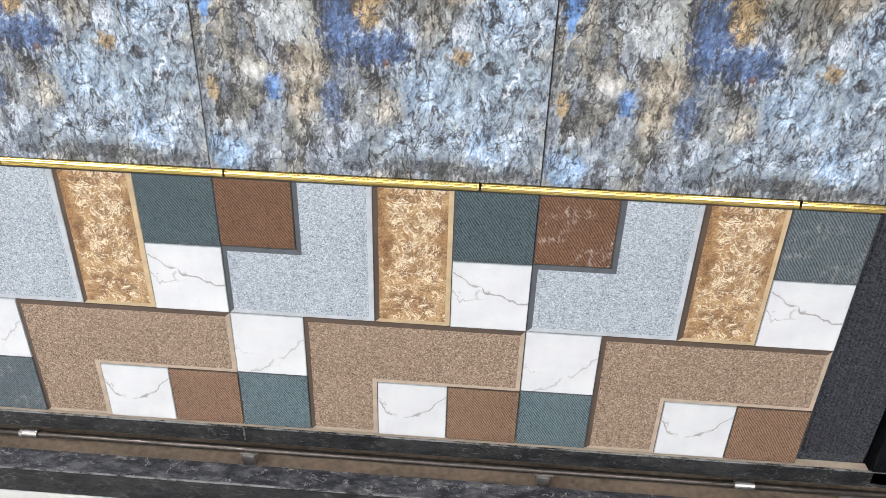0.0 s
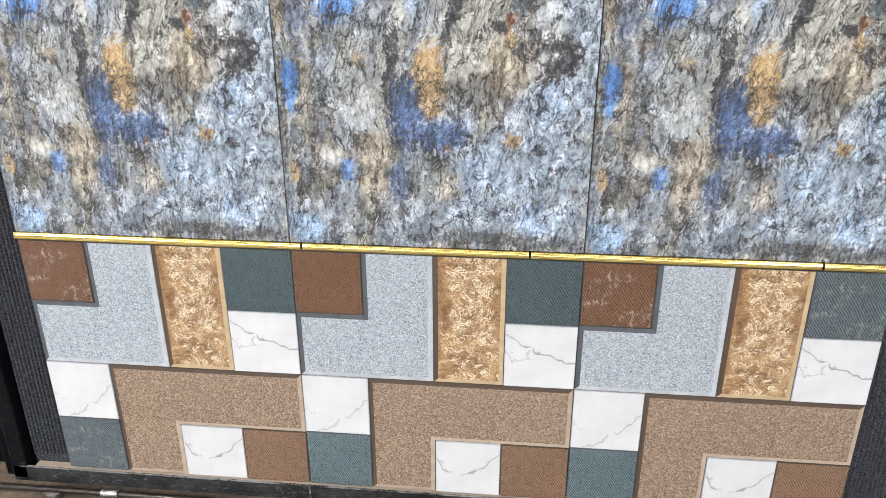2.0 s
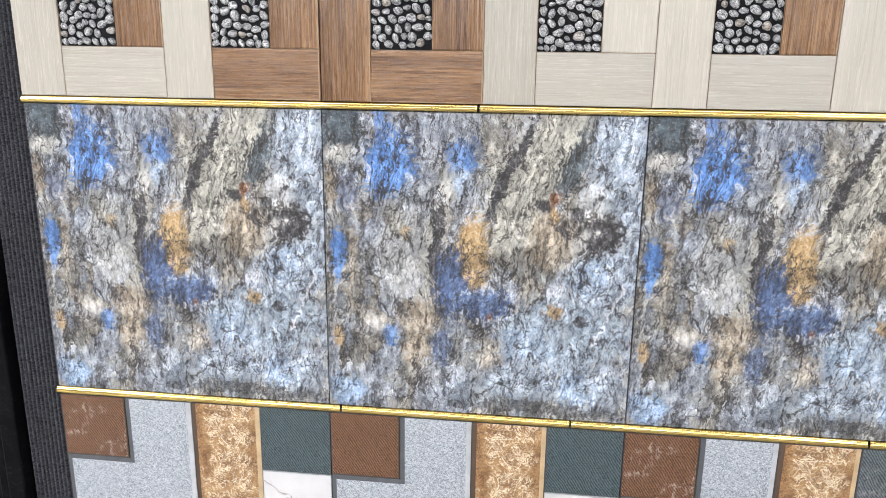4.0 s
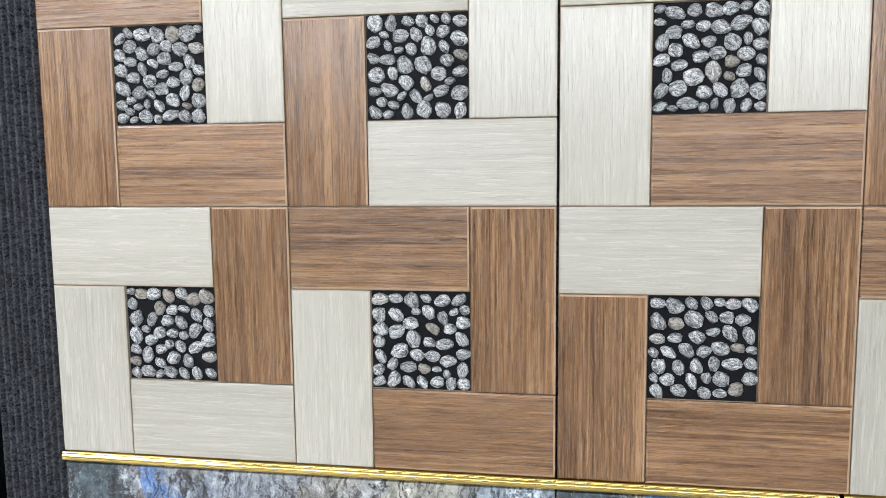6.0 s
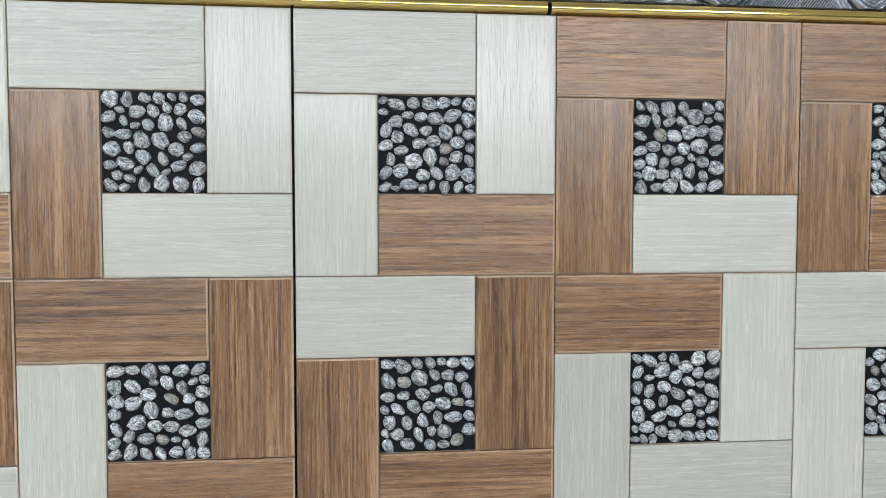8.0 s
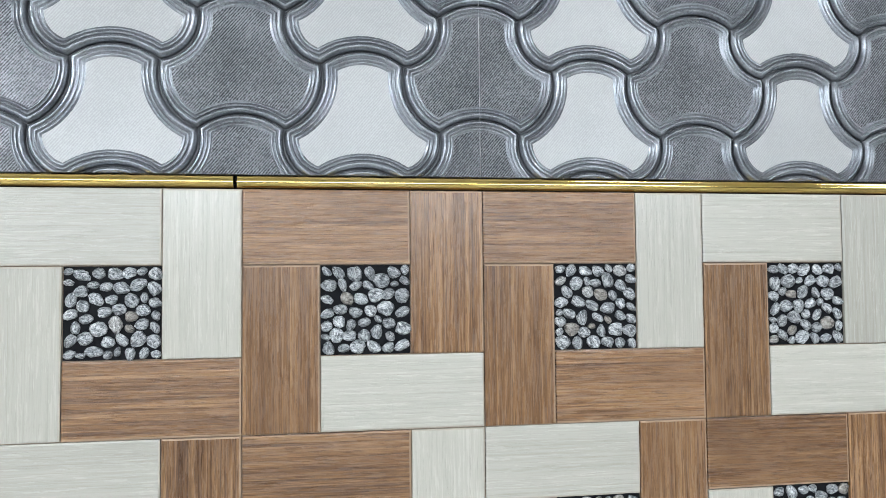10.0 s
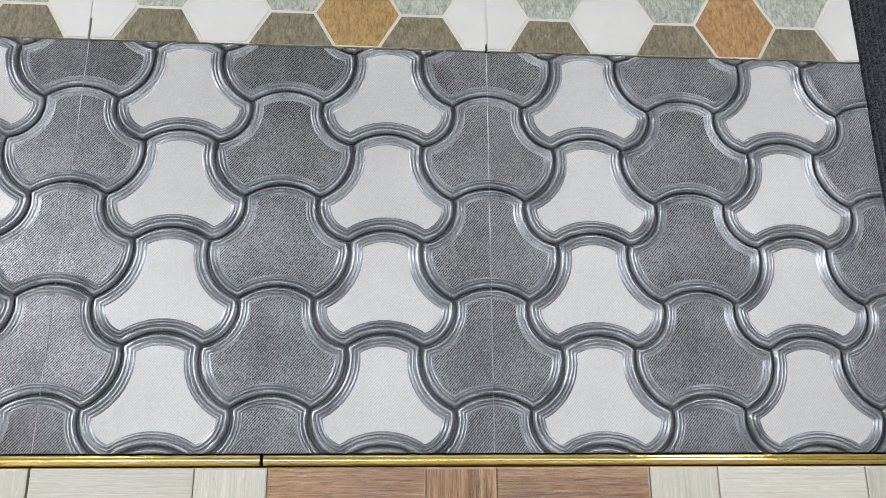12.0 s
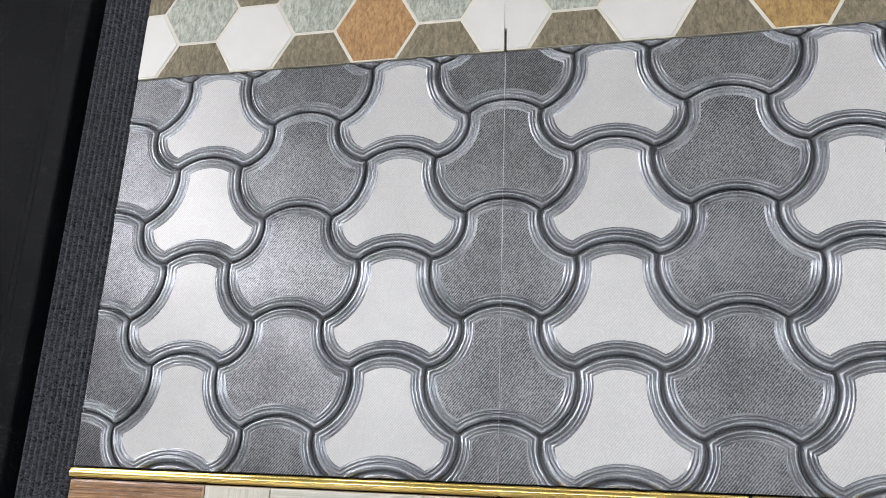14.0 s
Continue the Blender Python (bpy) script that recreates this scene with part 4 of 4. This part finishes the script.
def scatter(seed, side, gap):
    """Stones of uneven size packed into a square, pushed apart until they lie free of one another."""
    r = random.Random(seed)
    s = []
    for i in range(7):
        for j in range(7):
            if r.random() < 0.08:
                continue
            s.append([(i + 0.5 + r.uniform(-0.14, 0.14) + 0.3 * (j % 2 - 0.5)) * side / 7, (j + 0.5 + r.uniform(-0.25, 0.25)) * side / 7, r.choice((0.0040, 0.0050, 0.0055, 0.0059, 0.0063, 0.0069)), r.uniform(0.60, 0.92), r.gauss(25, 40)])
    for _ in range(160):
        for a in range(len(s)):
            for b in range(a):
                dx, dz = s[a][0] - s[b][0], s[a][1] - s[b][1]
                d, need = math.hypot(dx, dz) + 1e-9, (s[a][2] + s[b][2]) * 0.98 + gap
                if d < need:
                    k = 0.35 * (need - d) / d
                    s[a][0] += dx * k
                    s[a][1] += dz * k
                    s[b][0] -= dx * k
                    s[b][1] -= dz * k
        for q in s:
            q[0] = min(max(q[0], q[2] * 0.95 + 0.0006), side - q[2] * 0.95 - 0.0006)
            q[1] = min(max(q[1], q[2] * 0.95 + 0.0006), side - q[2] * 0.95 - 0.0006)
    return s


def wood_tile(x0, width, plan, seed):
    """plan: for the modules top-left, top-right, bottom-left, bottom-right the woods of the top, right, bottom and left plank."""
    ob = thing("wood_pebble_tile", slab(0, width, 0, T, 0.0018), WOOD_GROUT, "glazed tile of brown and cream wood planks round pebble squares", "wall tile", "wood and pebble tiles", at=pose(x0, 0, Z3))
    for k, (mx, mz) in enumerate(((0, 0.2), (0.2, 0.2), (0, 0), (0.2, 0))):
        for side, w in zip("trbl", plan[k]):
            at = {"t": pose(mx, 0, mz + B), "b": pose(mx + A, 0, mz), "r": pose(mx + 0.2, 0, mz + A, 0, -90, 0), "l": pose(mx + A, 0, mz, 0, -90, 0)}[side]
            part("plank", PLANK[w], None, ob, "brown wood-grain plank" if w == "b" else "cream wood-grain plank", at)
        bed = part("pebble_bed", box(bmesh.new(), 0.0004, B - A - 0.0004, 0.0008, 0.0030, 0.0004, B - A - 0.0004), PEBBLE_BED, ob, "charcoal square set with grey pebbles", pose(mx + A, 0, mz + A))
        r = random.Random(seed * 7 + k)
        for a, b, rad, flat, turn in scatter(seed * 10 + k, B - A, 0.0008):
            part("pebble", r.choice(PEBBLES), None, bed, "", pose(a, 0.0006, b, 0, turn, 0) @ Matrix.Diagonal((rad * 1.03, 0.0030, rad * flat * 1.03, 1)))


EDGE_PLAN = ("bcbb", "cccb", "cbcc", "bbbc")
MID_PLAN = ("ccbc", "bbcb", "cbbb", "bccc")
wood_tile(0.0, 0.3985, EDGE_PLAN, 1)
wood_tile(0.4012, 0.3983, MID_PLAN, 2)
wood_tile(0.8012, 0.3988, EDGE_PLAN, 3)


# ---- fourth row: tiles with interlocking waisted shapes ----
P, H = 0.035, 0.1             # half width of the neck, height of one shape


class Arc:
    """A round arc from a to b; bow > 0 bulges to the right of the way from a to b."""
    def __init__(self, a, b, bow):
        a, b = Vector(a), Vector(b)
        h = (b - a).length / 2
        u = (b - a).normalized()
        right = Vector((u.y, -u.x))
        self.r = (h * h + bow * bow) / (2 * abs(bow))
        self.sign = 1 if bow > 0 else -1
        self.c = (a + b) / 2 + right * (bow - self.sign * self.r)


def meet(p, q, d, near):
    """Where two arcs, both moved inwards by d, cross nearest to a corner."""
    r1, r2 = p.r - p.sign * d, q.r - q.sign * d
    w = q.c - p.c
    L = w.length
    k = (r1 * r1 - r2 * r2 + L * L) / (2 * L)
    h = math.sqrt(max(r1 * r1 - k * k, 0))
    m, n = p.c + w / L * k, Vector((-w.y, w.x)) / L * h
    return min((m + n, m - n), key=lambda v: (v - near).length)


def waisted(drop):
    """The outline of one shape, its upper neck at 0, counter-clockwise from the front; drop: how far below the neck it is widest."""
    W = 0.1 - P
    pts = [(-P, 0), (-W, -drop), (-P, -H), (P, -H), (W, -drop), (P, 0)]
    bows = [-0.0125, 0.0115, -0.0125, 0.0115, -0.0125, 0.0125]
    n = len(pts)
    return [Vector(p) for p in pts], [Arc(pts[i], pts[(i + 1) % n], bows[i]) for i in range(n)]


def ring(pts, arcs, d, steps=9):
    n = len(pts)
    corner = [meet(arcs[i - 1], arcs[i], d, pts[i]) for i in range(n)]
    out = []
    for i in range(n):
        a, b, arc = corner[i] - arcs[i].c, corner[(i + 1) % n] - arcs[i].c, arcs[i]
        t0, t1 = math.atan2(a.y, a.x), math.atan2(b.y, b.x)
        turn = (t1 - t0 + math.pi) % (2 * math.pi) - math.pi
        r = arc.r - arc.sign * d
        for k in range(steps):
            t = t0 + turn * k / steps
            out.append(arc.c + Vector((math.cos(t), math.sin(t))) * r)
    return out


PROFILE = (
    (0.0003, 0.0022, 1), (0.0010, 0.0012, 0), (0.0022, -0.0008, 0), (0.0034, -0.0017, 0), (0.0045, -0.0010, 0),
    (0.0052, 0.0006, 1), (0.0058, -0.0002, 0), (0.0066, -0.0013, 0), (0.0074, -0.0006, 0), (0.0080, 0.0006, 1),
    (0.0086, -0.0001, 0), (0.0093, -0.0008, 0), (0.0100, -0.0001, 0), (0.0110, 0.0004, 2))


def waisted_bm(drop, widen=1.0):
    bm = bmesh.new()
    pts, arcs = waisted(drop)
    rings = [[bm.verts.new((p.x, y, p.y)) for p in ring(pts, arcs, d * widen)] for d, y, _ in PROFILE]
    n = len(rings[0])
    for (r1, r2), (_, _, slot) in zip(zip(rings, rings[1:]), PROFILE):
        for i in range(n):
            j = (i + 1) % n
            f = bm.faces.new((r1[i], r1[j], r2[j], r2[i]))
            f.material_index, f.smooth = slot, True
    f = bm.faces.new(rings[-1])
    f.material_index = 2
    return bm


def cut(bm, x0, x1, z0, z1):
    for co, no in (((x0, 0, 0), (-1, 0, 0)), ((x1, 0, 0), (1, 0, 0)), ((0, 0, z0), (0, 0, -1)), ((0, 0, z1), (0, 0, 1))):
        bmesh.ops.bisect_plane(bm, geom=bm.verts[:] + bm.edges[:] + bm.faces[:], plane_co=co, plane_no=no, clear_outer=True)
    return bm


def pieces(bm):
    """Splits a cut mesh into the pieces that no longer hang together."""
    left, out = set(bm.verts), []
    while left:
        stack, seen = [next(iter(left))], set()
        while stack:
            v = stack.pop()
            if v in seen:
                continue
            seen.add(v)
            stack += [e.other_vert(v) for e in v.link_edges]
        left -= seen
        out.append(sorted(v.index for v in seen))
    made = []
    for keep in out:
        one = bm.copy()
        one.verts.ensure_lookup_table()
        k = set(keep)
        bmesh.ops.delete(one, geom=[v for v in one.verts if v.index not in k], context="VERTS")
        if len(one.faces) > 3:
            made.append(one)
        else:
            one.free()
    bm.free()
    return made


def waisted_tile():
    ob = thing("interlocking_tile", slab(0.0001, T - 0.0001, 0, T, 0.0034), DARK_GROOVE, "glazed tile with interlocking white and grey waisted shapes in silver outlines", "wall tile", "interlocking tiles", at=pose(0, 0, Z4))
    for i in range(5):
        grey = i % 2 == 0
        neck = 0.038 if grey else 0.094
        for k in range(-1, 6):
            top = neck + k * H
            if top < 0.002 - 0.012 or top - H > T - 0.004:
                continue
            bm = waisted_bm(0.044, 1.0) if grey else waisted_bm(0.056, 1.13)
            bmesh.ops.translate(bm, vec=(i * 0.1, 0, top), verts=bm.verts)
            cut(bm, 0.0001, T - 0.0001, 0.0, T)
            bm.verts.index_update()
            for piece in pieces(bm):
                part("grey_field" if grey else "white_field", piece, [SILVER, DARK_GROOVE, GREY_PAD if grey else WHITE_PAD], ob, "grey ribbed field in a silver outline" if grey else "white ribbed field in a silver outline")
    # pale raw edges that show as a fine line at the joint
    for x0, x1 in ((0.0001, 0.00035), (T - 0.00035, T - 0.0001)):
        part("raw_edge", box(bmesh.new(), x0, x1, 0.0003, 0.0033, 0.0004, T - 0.0004), RAW_EDGE, ob, "pale unglazed tile edge")
    return ob


waisted_first = waisted_tile()
for i in (1, 2):
    copy_thing(waisted_first, pose(i * T, 0, Z4))


# ---- top row: hexagon tiles ----
S = T / 9                     # side of a hexagon
HH = S * math.sqrt(3)


def hexagon_tile(x, filler, warm):
    ob = thing("hexagon_tile", slab(0.0012, T - 0.0012, 0, T, -0.0016), HEX_GROUT, "matt tile printed with cream, sage, brown and orange stone hexagons", "wall tile", "hexagon tiles", at=pose(x, 0, Z5))
    r = random.Random(5)
    for i in range(7):
        for k in range(6):
            cz = k * HH + (0.0 if i % 2 else HH / 2)
            if i % 2 == 0:
                mat = HEX_WHITE if (k == 0 and i != 4) else warm if (k == 0 or r.random() < 0.15) else HEX_BROWN if k % 2 else HEX_WHITE
            else:
                mat = HEX_BROWN if k % 2 == 0 else HEX_GREEN
            bm = bmesh.new()
            lo = [bm.verts.new((i * T / 6 + (S - 0.0016) * math.cos(math.pi * a / 3), -0.0012, cz + (S - 0.0016) * math.sin(math.pi * a / 3))) for a in range(6)]
            hi = [bm.verts.new((i * T / 6 + (S - 0.0022) * math.cos(math.pi * a / 3), -0.0022, cz + (S - 0.0022) * math.sin(math.pi * a / 3))) for a in range(6)]
            bm.faces.new(hi)
            for a in range(6):
                bm.faces.new((lo[a], lo[(a + 1) % 6], hi[(a + 1) % 6], hi[a]))
            cut(bm, 0.0013, T - 0.0013, 0.0002, T)
            if not bm.faces:
                bm.free()
                continue
            name = {HEX_WHITE: "cream", HEX_ORANGE: "orange", HEX_OCHRE: "ochre", HEX_BROWN: "olive brown", HEX_GREEN: "sage grey"}[mat]
            part("hexagon", bm, mat, ob, name + " stone hexagon")
    if filler:
        part("seam_filler", box(bmesh.new(), -0.0011, 0.0011, -0.0012, 0.004, filler, T), HEX_WHITE, ob, "pale filler in the seam")


for i, f in enumerate((0, 0.024, 0.008)):
    hexagon_tile(i * T, f, HEX_OCHRE if i == 1 else HEX_ORANGE)
